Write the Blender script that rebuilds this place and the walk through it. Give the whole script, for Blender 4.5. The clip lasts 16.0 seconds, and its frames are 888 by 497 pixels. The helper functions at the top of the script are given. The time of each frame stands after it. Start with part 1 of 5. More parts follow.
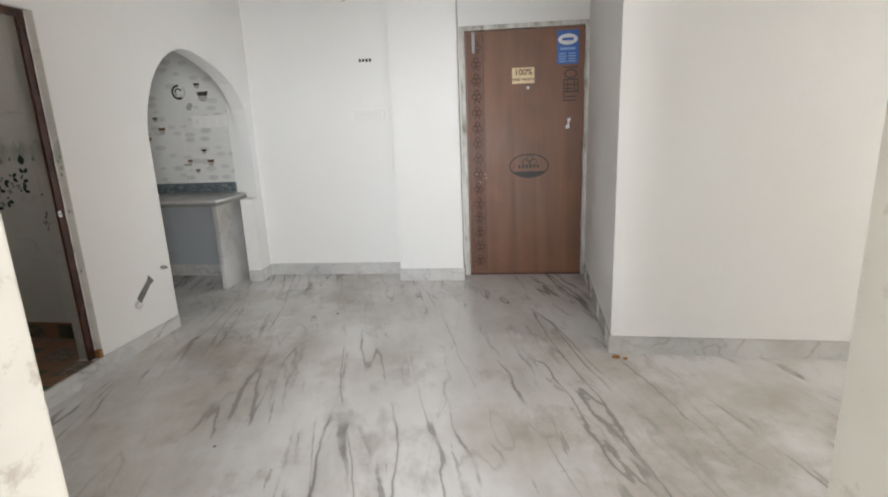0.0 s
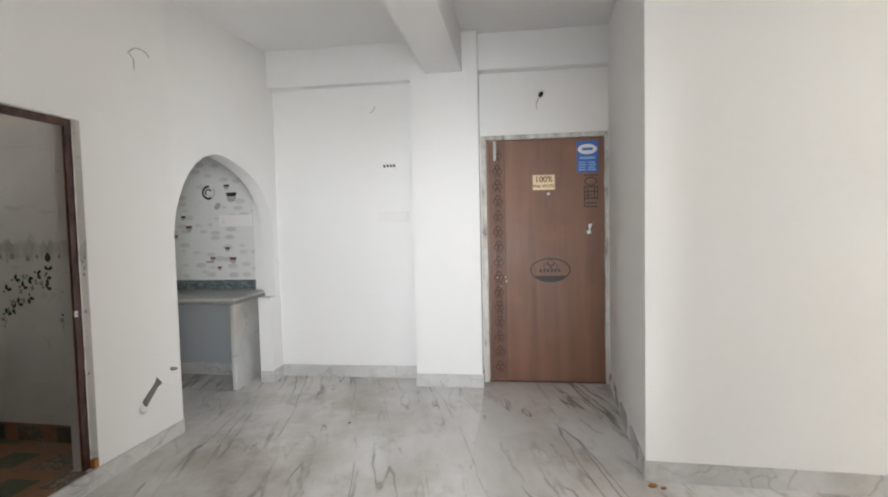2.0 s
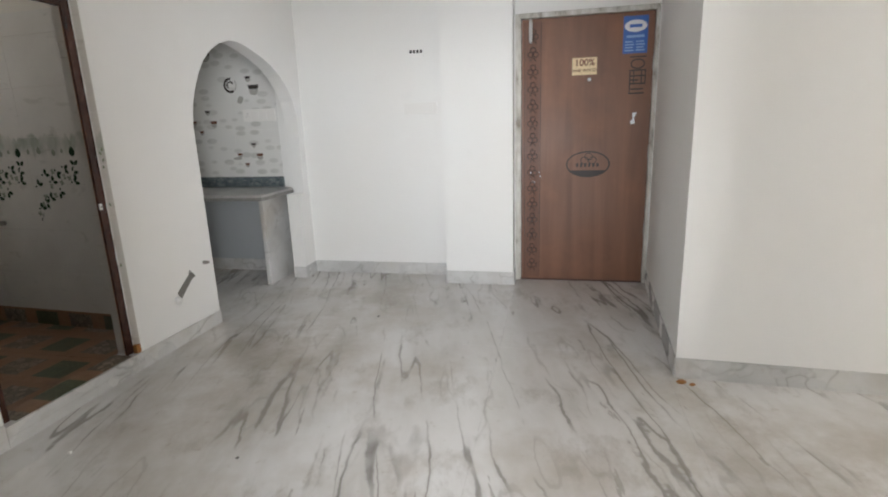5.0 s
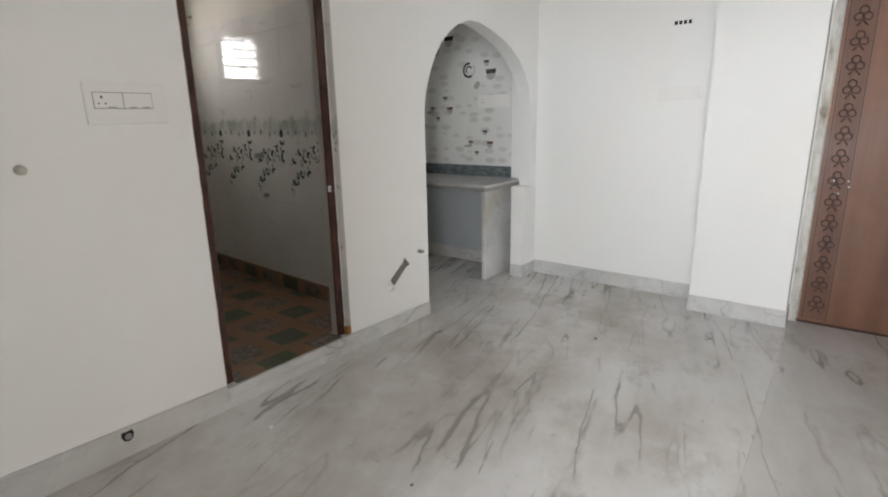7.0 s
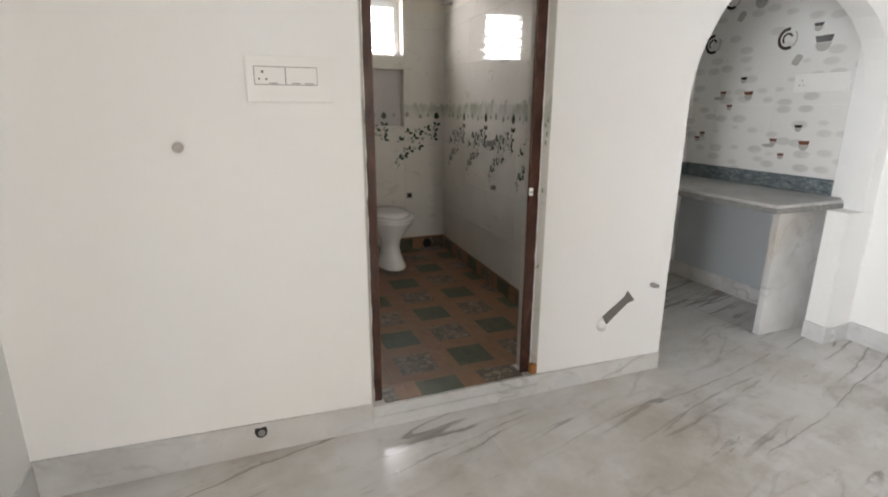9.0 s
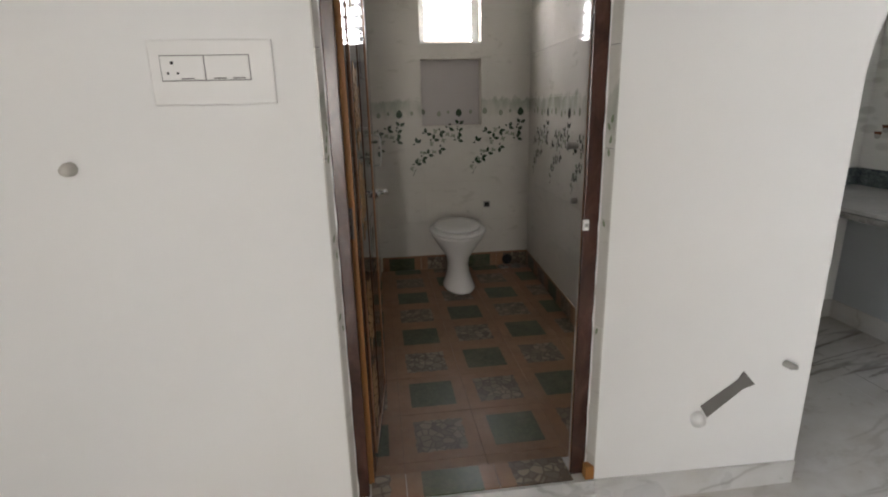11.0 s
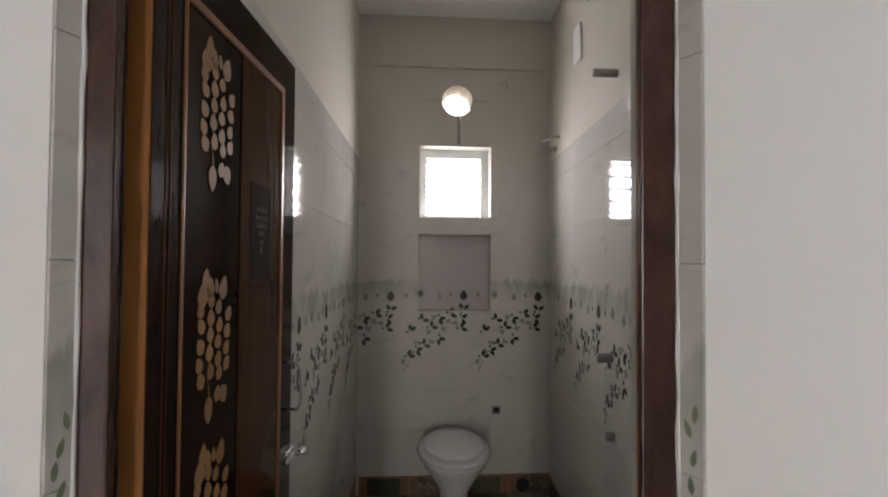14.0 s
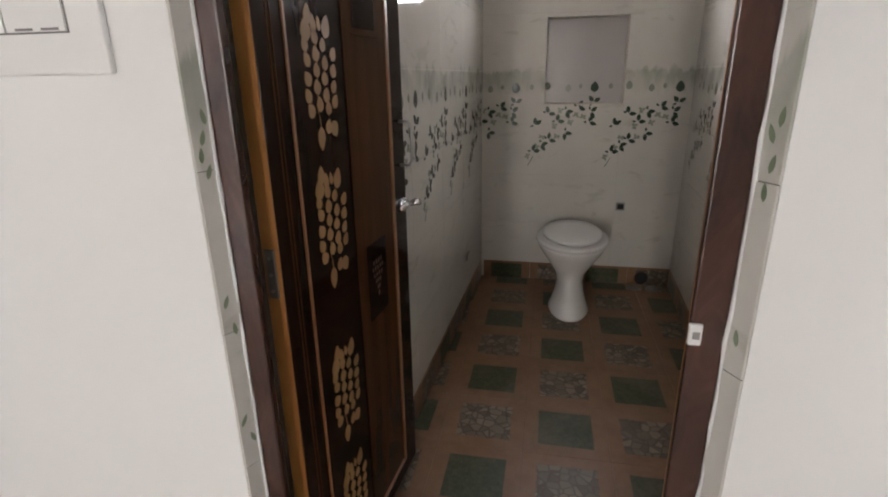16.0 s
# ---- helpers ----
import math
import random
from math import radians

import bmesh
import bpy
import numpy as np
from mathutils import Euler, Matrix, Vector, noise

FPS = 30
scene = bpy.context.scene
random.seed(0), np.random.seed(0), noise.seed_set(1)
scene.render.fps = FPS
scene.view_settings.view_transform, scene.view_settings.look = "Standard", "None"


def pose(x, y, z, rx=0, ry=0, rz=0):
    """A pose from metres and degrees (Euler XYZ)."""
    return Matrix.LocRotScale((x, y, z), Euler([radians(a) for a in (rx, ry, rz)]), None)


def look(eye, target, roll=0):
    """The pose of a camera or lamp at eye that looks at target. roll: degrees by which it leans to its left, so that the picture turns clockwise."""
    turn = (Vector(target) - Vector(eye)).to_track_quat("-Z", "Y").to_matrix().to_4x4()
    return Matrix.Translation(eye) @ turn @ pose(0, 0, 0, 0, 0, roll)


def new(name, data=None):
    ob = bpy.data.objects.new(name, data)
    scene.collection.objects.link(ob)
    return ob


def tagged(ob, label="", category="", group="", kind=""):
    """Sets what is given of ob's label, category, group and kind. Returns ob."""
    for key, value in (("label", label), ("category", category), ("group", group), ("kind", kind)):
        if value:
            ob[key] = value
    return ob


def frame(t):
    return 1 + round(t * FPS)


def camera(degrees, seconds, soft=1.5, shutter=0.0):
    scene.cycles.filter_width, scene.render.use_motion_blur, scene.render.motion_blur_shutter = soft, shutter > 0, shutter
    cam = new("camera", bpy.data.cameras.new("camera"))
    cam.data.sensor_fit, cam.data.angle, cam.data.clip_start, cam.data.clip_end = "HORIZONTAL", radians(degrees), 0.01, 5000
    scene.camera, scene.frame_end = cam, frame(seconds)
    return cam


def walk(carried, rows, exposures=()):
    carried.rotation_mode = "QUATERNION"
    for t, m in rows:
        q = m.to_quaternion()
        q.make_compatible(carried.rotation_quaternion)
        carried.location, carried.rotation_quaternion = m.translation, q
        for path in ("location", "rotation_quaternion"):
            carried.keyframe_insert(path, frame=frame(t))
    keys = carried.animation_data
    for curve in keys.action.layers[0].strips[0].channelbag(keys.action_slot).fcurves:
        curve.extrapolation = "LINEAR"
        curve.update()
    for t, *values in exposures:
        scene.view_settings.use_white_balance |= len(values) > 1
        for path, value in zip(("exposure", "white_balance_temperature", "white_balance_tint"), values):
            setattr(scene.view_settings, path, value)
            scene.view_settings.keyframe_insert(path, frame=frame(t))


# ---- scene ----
cam = camera(81.4, 16.0, soft=2.0)
PATH = [
    (0, (-0.296, 0.306, 1.33), (-0.514, 2.239, 0.866), -2.3),
    (0.5, (-0.28, 0.384, 1.346), (-0.598, 2.323, 0.974), -1.7),
    (1, (-0.295, 0.398, 1.387), (-0.612, 2.363, 1.196), -1.7),
    (1.5, (-0.317, 0.393, 1.395), (-0.615, 2.368, 1.297), -1.6),
    (2, (-0.332, 0.394, 1.389), (-0.607, 2.372, 1.287), -1.3),
    (2.5, (-0.33, 0.386, 1.378), (-0.55, 2.365, 1.192), -1.5),
    (3, (-0.345, 0.368, 1.366), (-0.503, 2.34, 1.071), -1.7),
    (3.2, (-0.377, 0.346, 1.362), (-0.502, 2.315, 1.034), -1.4),
    (5.3, (-0.247, 0.596, 1.311), (-0.816, 2.449, 0.82), -2.4),
    (5.5, (-0.229, 0.63, 1.309), (-0.908, 2.443, 0.806), -2.7),
    (6, (-0.278, 0.72, 1.304), (-1.122, 2.463, 0.804), -2.3),
    (6.5, (-0.395, 0.845, 1.31), (-1.35, 2.534, 0.825), -1.4),
    (7, (-0.451, 0.982, 1.3), (-1.64, 2.516, 0.815), -1.1),
    (7.5, (-0.425, 1.173, 1.303), (-1.881, 2.452, 0.808), -0.6),
    (8, (-0.498, 1.338, 1.284), (-2.115, 2.4, 0.778), 0.6),
    (8.5, (-0.63, 1.51, 1.294), (-2.345, 2.407, 0.789), 0.8),
    (9, (-0.738, 1.674, 1.291), (-2.538, 2.371, 0.765), 0.3),
    (9.5, (-0.82, 1.86, 1.294), (-2.677, 2.364, 0.748), 0.4),
    (9.7, (-0.851, 1.909, 1.297), (-2.719, 2.362, 0.745), 0.4),
    (11.8, (-1.572, 2.346, 1.296), (-3.496, 2.489, 0.771), -1.0),
    (12, (-1.65, 2.36, 1.283), (-3.577, 2.487, 0.764), -0.5),
    (12.5, (-1.823, 2.368, 1.299), (-3.757, 2.496, 0.808), -0.1),
    (13, (-1.944, 2.42, 1.313), (-3.891, 2.545, 0.872), 0.3),
    (13.5, (-1.999, 2.485, 1.374), (-3.987, 2.593, 1.184), 0.8),
    (14, (-1.982, 2.491, 1.434), (-3.977, 2.63, 1.485), 0.4),
    (14.5, (-1.996, 2.482, 1.432), (-3.988, 2.622, 1.543), -0.7),
    (15, (-2.015, 2.498, 1.409), (-4.013, 2.57, 1.347), -1.3),
    (15.5, (-1.981, 2.546, 1.356), (-3.944, 2.449, 0.988), -1.2),
    (16, (-1.932, 2.586, 1.295), (-3.792, 2.211, 0.663), -0.9),
]
EXPOSURES = [
    (0.0, -0.13, 6600, 12), (1.5, 0.02, 6500, 12), (3.0, -0.1, 6550, 12), (6.0, -0.17, 6550, 12), (7.5, -0.15, 6550, 12), (8.0, 0.2, 6600, 12), (8.5, 0.33, 6600, 13), (9.0, 0.3, 6600, 13), (9.5, 0.15, 6600, 13),
    (12.0, 0.05, 6500, 13), (12.5, 0.2, 6500, 13), (13.0, 0.1, 6500, 15), (13.5, 0.2, 6500, 16), (14.0, -0.12, 6500, 17), (14.5, -0.1, 6500, 17), (15.0, -0.15, 6500, 17), (15.5, 0.24, 6500, 17), (16.0, 0.33, 6500, 16),
]
walk(cam, [(t, look(eye, target, roll)) for t, eye, target, roll in PATH], EXPOSURES)


# ---- light ----
world = bpy.data.worlds.new("sky")
scene.world = world
world.use_nodes = True
_wn, _wl = world.node_tree.nodes, world.node_tree.links
_sky = _wn.new("ShaderNodeTexSky")
_sky.sky_type = "NISHITA"
_sky.sun_disc = False
_sky.sun_elevation = radians(48)
_sky.sun_rotation = radians(6)
_wl.new(_sky.outputs[0], _wn["Background"].inputs[0])
_wn["Background"].inputs[1].default_value = 0.12


def lamp(name, kind, m, energy, color, size=(1, 1)):
    data = bpy.data.lights.new(name, kind)
    data.energy, data.color = energy, color
    if kind == "AREA":
        data.shape, data.size, data.size_y = "RECTANGLE", size[0], size[1]
    else:
        data.angle = radians(0.5)
    ob = new(name, data)
    ob.matrix_world = m
    return ob


lamp("sun", "SUN", look((1, 9, 10), (0, 0, 0)), 2.5, (1.0, 0.94, 0.86))
# daylight from the open balcony side
lamp("balcony_daylight", "AREA", look((1.1, -5.0, 1.6), (-0.8, 2.5, 1.7)), 1400, (0.945, 0.975, 1.0), (5.0, 2.6))
# fill added through an assumed east opening, to brighten the west wall
lamp("east_fill_daylight", "AREA", look((5.06, 1.35, 1.35), (-0.94, -6.65, 1.75)), 140, (1.0, 0.965, 0.915), (0.75, 1.9))
# weak bluish fill from an assumed, unseen kitchen opening
lamp("kitchen_fill_daylight", "AREA", look((-3.9, 3.88, 1.55), (-2.8, 4.1, 1.3)), 6, (0.93, 0.97, 1.0), (0.6, 0.8))
# daylight in the opening of the bathroom window
lamp("bathroom_window_daylight", "AREA", look((-5.34, 2.775, 1.92), (-3.5, 2.775, 2.45)), 24, (0.98, 0.98, 1.0), (0.44, 0.44))


# ---- materials ----
def mat(name, color, rough=0.6, metal=0.0, spec=0.5):
    m = bpy.data.materials.new(name)
    m.use_nodes = True
    b = m.node_tree.nodes["Principled BSDF"]
    b.inputs["Base Color"].default_value = (*color, 1)
    b.inputs["Roughness"].default_value = rough
    b.inputs["Metallic"].default_value = metal
    b.inputs["Specular IOR Level"].default_value = spec
    return m


class Nodes:
    """A small wrapper to wire a material's nodes."""

    def __init__(self, m):
        self.n, self.l, self.b = m.node_tree.nodes, m.node_tree.links, m.node_tree.nodes["Principled BSDF"]

    def put(self, socket, value):
        if isinstance(value, bpy.types.NodeSocket):
            self.l.new(value, socket)
        elif value is not None:
            socket.default_value = value

    def coords(self, kind="Object"):
        return self.n.new("ShaderNodeTexCoord").outputs[kind]

    def position(self):
        return self.n.new("ShaderNodeNewGeometry").outputs["Position"]

    def mapping(self, vec, scale=(1, 1, 1), rot=(0, 0, 0), loc=(0, 0, 0)):
        k = self.n.new("ShaderNodeMapping")
        self.put(k.inputs["Vector"], vec)
        k.inputs["Scale"].default_value, k.inputs["Rotation"].default_value, k.inputs["Location"].default_value = scale, rot, loc
        return k.outputs[0]

    def noise(self, vec, scale, detail=4, rough=0.55, distort=0.0, out="Fac"):
        k = self.n.new("ShaderNodeTexNoise")
        self.put(k.inputs["Vector"], vec)
        k.inputs["Scale"].default_value, k.inputs["Detail"].default_value = scale, detail
        k.inputs["Roughness"].default_value, k.inputs["Distortion"].default_value = rough, distort
        return k.outputs[out]

    def voronoi(self, vec, scale, feature="F1", out="Distance", rnd=1.0):
        k = self.n.new("ShaderNodeTexVoronoi")
        k.feature = feature
        self.put(k.inputs["Vector"], vec)
        k.inputs["Scale"].default_value, k.inputs["Randomness"].default_value = scale, rnd
        return k.outputs[out]

    def ramp(self, fac, stops):
        k = self.n.new("ShaderNodeValToRGB")
        self.put(k.inputs[0], fac)
        e = k.color_ramp.elements
        while len(e) < len(stops):
            e.new(0.5)
        for i, (p, c) in enumerate(stops):
            e[i].position, e[i].color = p, (*((c, c, c) if isinstance(c, (int, float)) else c), 1)
        return k.outputs[0]

    def mix(self, fac, a, b, kind="MIX"):
        k = self.n.new("ShaderNodeMix")
        k.data_type, k.blend_type = "RGBA", kind
        for socket, v in ((k.inputs[0], fac), (k.inputs[6], a), (k.inputs[7], b)):
            self.put(socket, (*v, 1) if isinstance(v, tuple) and len(v) == 3 else v)
        return k.outputs[2]

    def math(self, op, a, b=0.0, clamp=False):
        k = self.n.new("ShaderNodeMath")
        k.operation, k.use_clamp = op, clamp
        self.put(k.inputs[0], a), self.put(k.inputs[1], b)
        return k.outputs[0]

    def xyz(self, vec):
        k = self.n.new("ShaderNodeSeparateXYZ")
        self.put(k.inputs[0], vec)
        return k.outputs

    def bump(self, height, strength=0.2, dist=0.01):
        k = self.n.new("ShaderNodeBump")
        k.inputs["Strength"].default_value, k.inputs["Distance"].default_value = strength, dist
        self.put(k.inputs["Height"], height)
        self.l.new(k.outputs[0], self.b.inputs["Normal"])

    def color(self, c):
        self.put(self.b.inputs["Base Color"], c)

    def rough(self, r):
        self.put(self.b.inputs["Roughness"], r)


def paint_material(name, base, warm):
    m = mat(name, base, 0.75)
    w = Nodes(m)
    p = w.position()
    big = w.noise(p, 0.9, 3)
    c = w.mix(w.ramp(big, [(0.35, 0.0), (0.7, 1.0)]), (*base,), (*warm,))
    smudge = w.noise(p, 5.0, 6, 0.65)
    c = w.mix(w.ramp(smudge, [(0.62, 0.0), (0.85, 0.22)]), c, tuple(v * 0.8 for v in base))
    w.color(c)
    brush = w.noise(w.mapping(p, (60, 60, 14)), 1.0, 3)
    lumps = w.noise(p, 3.5, 3)
    w.bump(w.math("ADD", w.math("MULTIPLY", brush, 0.12), lumps), 0.35, 0.006)
    w.rough(w.ramp(big, [(0.3, 0.6), (0.7, 0.78)]))
    return m


def marble_material(name, turn=0.0, stain=1.0, rough=0.16, cool=(0.66, 0.67, 0.66), vein=1.0, pale=False):
    """Pale marble with long, broken, grey-brown veins along one direction, wispy smudges beside them and soft brown dirt."""
    m = mat(name, cool, rough)
    w = Nodes(m)
    p = w.mapping(w.position(), (1, 1, 1), loc=(20.3, 31.7, 11.4))
    v = w.mapping(p, (1, 1, 1), (0, 0, radians(turn)))

    def shift(vec, scale, amount):
        k = w.n.new("ShaderNodeVectorMath")
        k.operation = "MULTIPLY_ADD"
        w.put(k.inputs[0], w.noise(v, scale, 3, 0.55, out="Color"))
        k.inputs[1].default_value = (amount, amount, amount)
        w.put(k.inputs[2], vec)
        return k.outputs[0]

    warped = shift(shift(shift(shift(v, 1.1, 0.10), 5.0, 0.026), 18.0, 0.010), 55.0, 0.004)
    clouds = w.noise(w.mapping(warped, (2.6, 0.8, 2.6)), 1.0, 5, 0.6)
    if pale:
        c = w.ramp(clouds, [(0.30, (0.49, 0.49, 0.48)), (0.48, (0.60, 0.60, 0.59)), (0.70, (0.68, 0.68, 0.67))])
    else:
        c = w.ramp(clouds, [(0.28, (0.52, 0.505, 0.475)), (0.44, (0.66, 0.645, 0.62)), (0.62, (0.75, 0.74, 0.725))])
    # faint smudges drawn out along the veins
    smudge = w.noise(w.mapping(warped, (4.5, 2.2, 4.5), loc=(5, 3, 2)), 1.0, 6, 0.7)
    c = w.mix(w.math("MULTIPLY", w.ramp(smudge, [(0.55, 0.0), (0.68, 1.0)]), 0.42 * vein), c, (0.34, 0.31, 0.27))
    # long thin veins, each with a soft grey fringe
    for scale, loc, reach, width, depth, tone in (((3.6, 0.24, 3.6), (11, 2, 5), (1.7, 0.75, 1.7), 0.026, 0.8, (0.18, 0.166, 0.146)), ((6.0, 0.42, 6.0), (3, 8, 1), (3.2, 1.2, 3.2), 0.029, 0.74, (0.22, 0.202, 0.178)),
                                                 ((5.0, 1.1, 5.0), (7, 1, 9), (2.6, 1.6, 2.6), 0.030, 0.32, (0.28, 0.26, 0.232))):
        n = w.noise(w.mapping(warped, scale, loc=loc), 1.0, 2, 0.5)
        where = w.ramp(w.noise(w.mapping(v, reach, loc=loc), 1.0, 4, 0.6), [(0.49, 0.0), (0.59, 1.0)])
        line = w.ramp(w.math("ABSOLUTE", w.math("SUBTRACT", n, 0.5)), [(0.0, 1.0), (width * 0.3, 0.85), (width * 0.5, 0.16), (width * 1.5, 0.0)])
        c = w.mix(w.math("MULTIPLY", w.math("MULTIPLY", line, where), depth * vein), c, tone)
    # short dark strokes
    stroke = w.noise(w.mapping(warped, (15, 2.0, 15), loc=(2, 6, 4)), 1.0, 4, 0.62)
    c = w.mix(w.math("MULTIPLY", w.ramp(stroke, [(0.68, 0.0), (0.71, 1.0)]), 0.5 * vein), c, (0.25, 0.23, 0.20))
    dirt = w.noise(p, 1.6, 5, 0.6)
    c = w.mix(w.math("MULTIPLY", w.ramp(dirt, [(0.47, 0.0), (0.68, 1.0)]), 0.6 * stain), c, (0.42, 0.365, 0.29))
    # patchy brown stains; the one at (0.6, 2.2) also has shade painted in
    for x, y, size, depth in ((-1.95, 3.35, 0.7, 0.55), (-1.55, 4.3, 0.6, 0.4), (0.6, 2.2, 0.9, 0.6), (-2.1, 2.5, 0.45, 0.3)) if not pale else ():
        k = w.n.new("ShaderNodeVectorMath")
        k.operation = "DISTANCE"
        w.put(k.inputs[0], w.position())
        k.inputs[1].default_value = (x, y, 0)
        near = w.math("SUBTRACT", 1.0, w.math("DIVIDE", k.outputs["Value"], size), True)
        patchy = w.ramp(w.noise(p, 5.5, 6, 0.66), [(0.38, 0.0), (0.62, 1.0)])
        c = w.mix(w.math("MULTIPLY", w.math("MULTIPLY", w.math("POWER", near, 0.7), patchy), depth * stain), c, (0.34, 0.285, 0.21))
    spots = w.noise(p, 17, 3, 0.55)
    c = w.mix(w.math("MULTIPLY", w.ramp(spots, [(0.66, 0.0), (0.76, 1.0)]), 0.35 * stain), c, (0.34, 0.28, 0.21))
    w.color(c)
    w.rough(w.ramp(dirt, [(0.3, rough), (0.75, rough + 0.12)]))
    return m


PAINT = paint_material("white_wall_paint", (0.845, 0.845, 0.83), (0.845, 0.83, 0.80))
CEILING_PAINT = paint_material("ceiling_paint", (0.86, 0.86, 0.85), (0.85, 0.845, 0.83))
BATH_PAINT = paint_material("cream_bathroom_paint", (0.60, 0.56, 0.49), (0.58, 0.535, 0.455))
OUTSIDE_PAINT = paint_material("outside_plaster", (0.62, 0.58, 0.50), (0.58, 0.53, 0.44))
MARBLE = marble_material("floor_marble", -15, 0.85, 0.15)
SKIRT = marble_material("skirting_marble", 35, 0.6, 0.22, vein=0.5, pale=True)
COUNTER_SIDE = marble_material("counter_side_marble", 55, 0.9, 0.28, vein=0.4, pale=True)


def bath_wall_material():
    """Glossy cream tile with grey strokes, with the watercolour green border of the printed rows."""
    m = mat("bathroom_wall_tile", (0.72, 0.71, 0.67), 0.06, 0.0, 0.15)
    w = Nodes(m)
    p = w.position()
    z = w.xyz(p)[2]
    c = w.ramp(w.noise(p, 2.5, 4), [(0.3, (0.56, 0.535, 0.49)), (0.7, (0.63, 0.605, 0.555))])
    s = w.mapping(p, (5, 5, 13), (radians(18), radians(18), 0))
    stroke = w.ramp(w.noise(s, 1.0, 5, 0.6, 0.5), [(0.60, 0.0), (0.66, 1.0)])
    c = w.mix(w.math("MULTIPLY", stroke, 0.4), c, (0.40, 0.38, 0.33))
    drip = w.noise(w.mapping(p, (26, 26, 5)), 1.0, 4, 0.6)
    edge = w.math("ADD", z, w.math("MULTIPLY", w.math("SUBTRACT", drip, 0.5), 0.16))
    k = w.n.new("ShaderNodeMapRange")
    w.put(k.inputs[0], edge)
    k.inputs[1].default_value, k.inputs[2].default_value = 1.19, 1.33
    band = w.ramp(k.outputs[0], [(0.0, 0.0), (0.5, 0.5), (0.86, 0.62), (1.0, 0.0)])
    patch = w.ramp(w.noise(w.mapping(p, (9, 9, 4)), 1.0, 3), [(0.36, 0.25), (0.62, 1.0)])
    c = w.mix(w.math("MULTIPLY", band, patch), c, (0.15, 0.19, 0.125))
    w.color(c)
    w.bump(w.noise(p, 6, 2), 0.02, 0.004)
    return m


BATH_TILE = bath_wall_material()
NICHE = mat("niche_back", (0.46, 0.43, 0.42), 0.1)
GROUT = mat("grout", (0.55, 0.53, 0.48), 0.85)
LEAF_PRINT = mat("leaf_print", (0.035, 0.06, 0.035), 0.08)
LEAF_PRINT_PALE = mat("pale_leaf_print", (0.27, 0.29, 0.23), 0.08)
FLOOR_GROUT = mat("brown_floor_grout", (0.17, 0.115, 0.075), 0.9)
GREEN_PRINT = mat("green_print", (0.22, 0.26, 0.17), 0.08)


def floor_tile_material(name, pebble):
    m = mat(name, (0.25, 0.13, 0.07), 0.28)
    w = Nodes(m)
    o = w.coords("Object")
    x, y, _ = w.xyz(o)
    p = w.position()
    brown = w.ramp(w.noise(p, 14, 5, 0.6), [(0.3, (0.20, 0.107, 0.056)), (0.7, (0.265, 0.147, 0.080))])
    if pebble:
        d = w.voronoi(p, 30, "DISTANCE_TO_EDGE")
        tone = w.voronoi(p, 30, "F1", "Color")
        inner = w.mix(w.ramp(d, [(0.0, 0.0), (0.12, 1.0)]), (0.075, 0.052, 0.034), w.mix(w.xyz(tone)[0], (0.26, 0.215, 0.16), (0.10, 0.075, 0.052)))
    else:
        inner = w.ramp(w.noise(p, 60, 5, 0.7), [(0.35, (0.038, 0.046, 0.022)), (0.62, (0.072, 0.084, 0.042)), (0.8, (0.13, 0.14, 0.08))])
    wob = w.math("MULTIPLY", w.math("SUBTRACT", w.noise(p, 45, 2), 0.5), 0.022 if pebble else 0.003)
    reach = w.math("ADD", w.math("MAXIMUM", w.math("ABSOLUTE", x), w.math("ABSOLUTE", y)), wob)
    c = w.mix(w.math("LESS_THAN", reach, 0.098), brown, inner)
    dust = w.noise(w.mapping(p, loc=(1.3, 0.4, 0)), 3.4, 6, 0.68)
    c = w.mix(w.ramp(dust, [(0.48, 0.0), (0.80, 0.5)]), c, (0.32, 0.26, 0.20))
    w.color(c)
    w.rough(w.ramp(dust, [(0.4, 0.34), (0.7, 0.6)]))
    w.b.inputs["Specular IOR Level"].default_value = 0.3
    w.bump(w.noise(p, 50, 3), 0.05, 0.002)
    return m


FLOOR_GREEN = floor_tile_material("green_square_floor_tile", False)
FLOOR_PEBBLE = floor_tile_material("pebble_square_floor_tile", True)


def wood_material(name, dark, light, rough=0.35, scale=(22, 22, 1.6)):
    m = mat(name, dark, rough)
    w = Nodes(m)
    p = w.coords("Object")
    g = w.noise(w.mapping(p, scale), 1.0, 6, 0.62, 0.6)
    c = w.ramp(g, [(0.3, dark), (0.7, light)])
    blot = w.noise(p, 2.2, 4, 0.6)
    c = w.mix(w.ramp(blot, [(0.5, 0.0), (0.8, 0.4)]), c, tuple(min(1, v * 1.5) for v in light))
    w.color(c)
    w.rough(w.ramp(blot, [(0.3, rough), (0.7, min(1, rough * 1.35))]))
    w.bump(g, 0.06, 0.002)
    return m


DOOR_WOOD = wood_material("red_brown_veneer", (0.135, 0.054, 0.027), (0.225, 0.097, 0.050), 0.42, (7, 7, 0.5))
DOOR_CARVE = wood_material("carved_veneer", (0.115, 0.046, 0.025), (0.165, 0.072, 0.04), 0.45)
DOOR_BURN = wood_material("burnt_carving", (0.042, 0.016, 0.010), (0.075, 0.030, 0.017), 0.5)
DARK_LAMINATE = wood_material("dark_glossy_laminate", (0.013, 0.006, 0.004), (0.026, 0.012, 0.007), 0.045)
BROWN_LAMINATE = wood_material("brown_glossy_laminate", (0.050, 0.022, 0.010), (0.085, 0.036, 0.016), 0.05)
ORANGE_WOOD = wood_material("bare_orange_wood", (0.26, 0.105, 0.022), (0.33, 0.14, 0.032), 0.4)
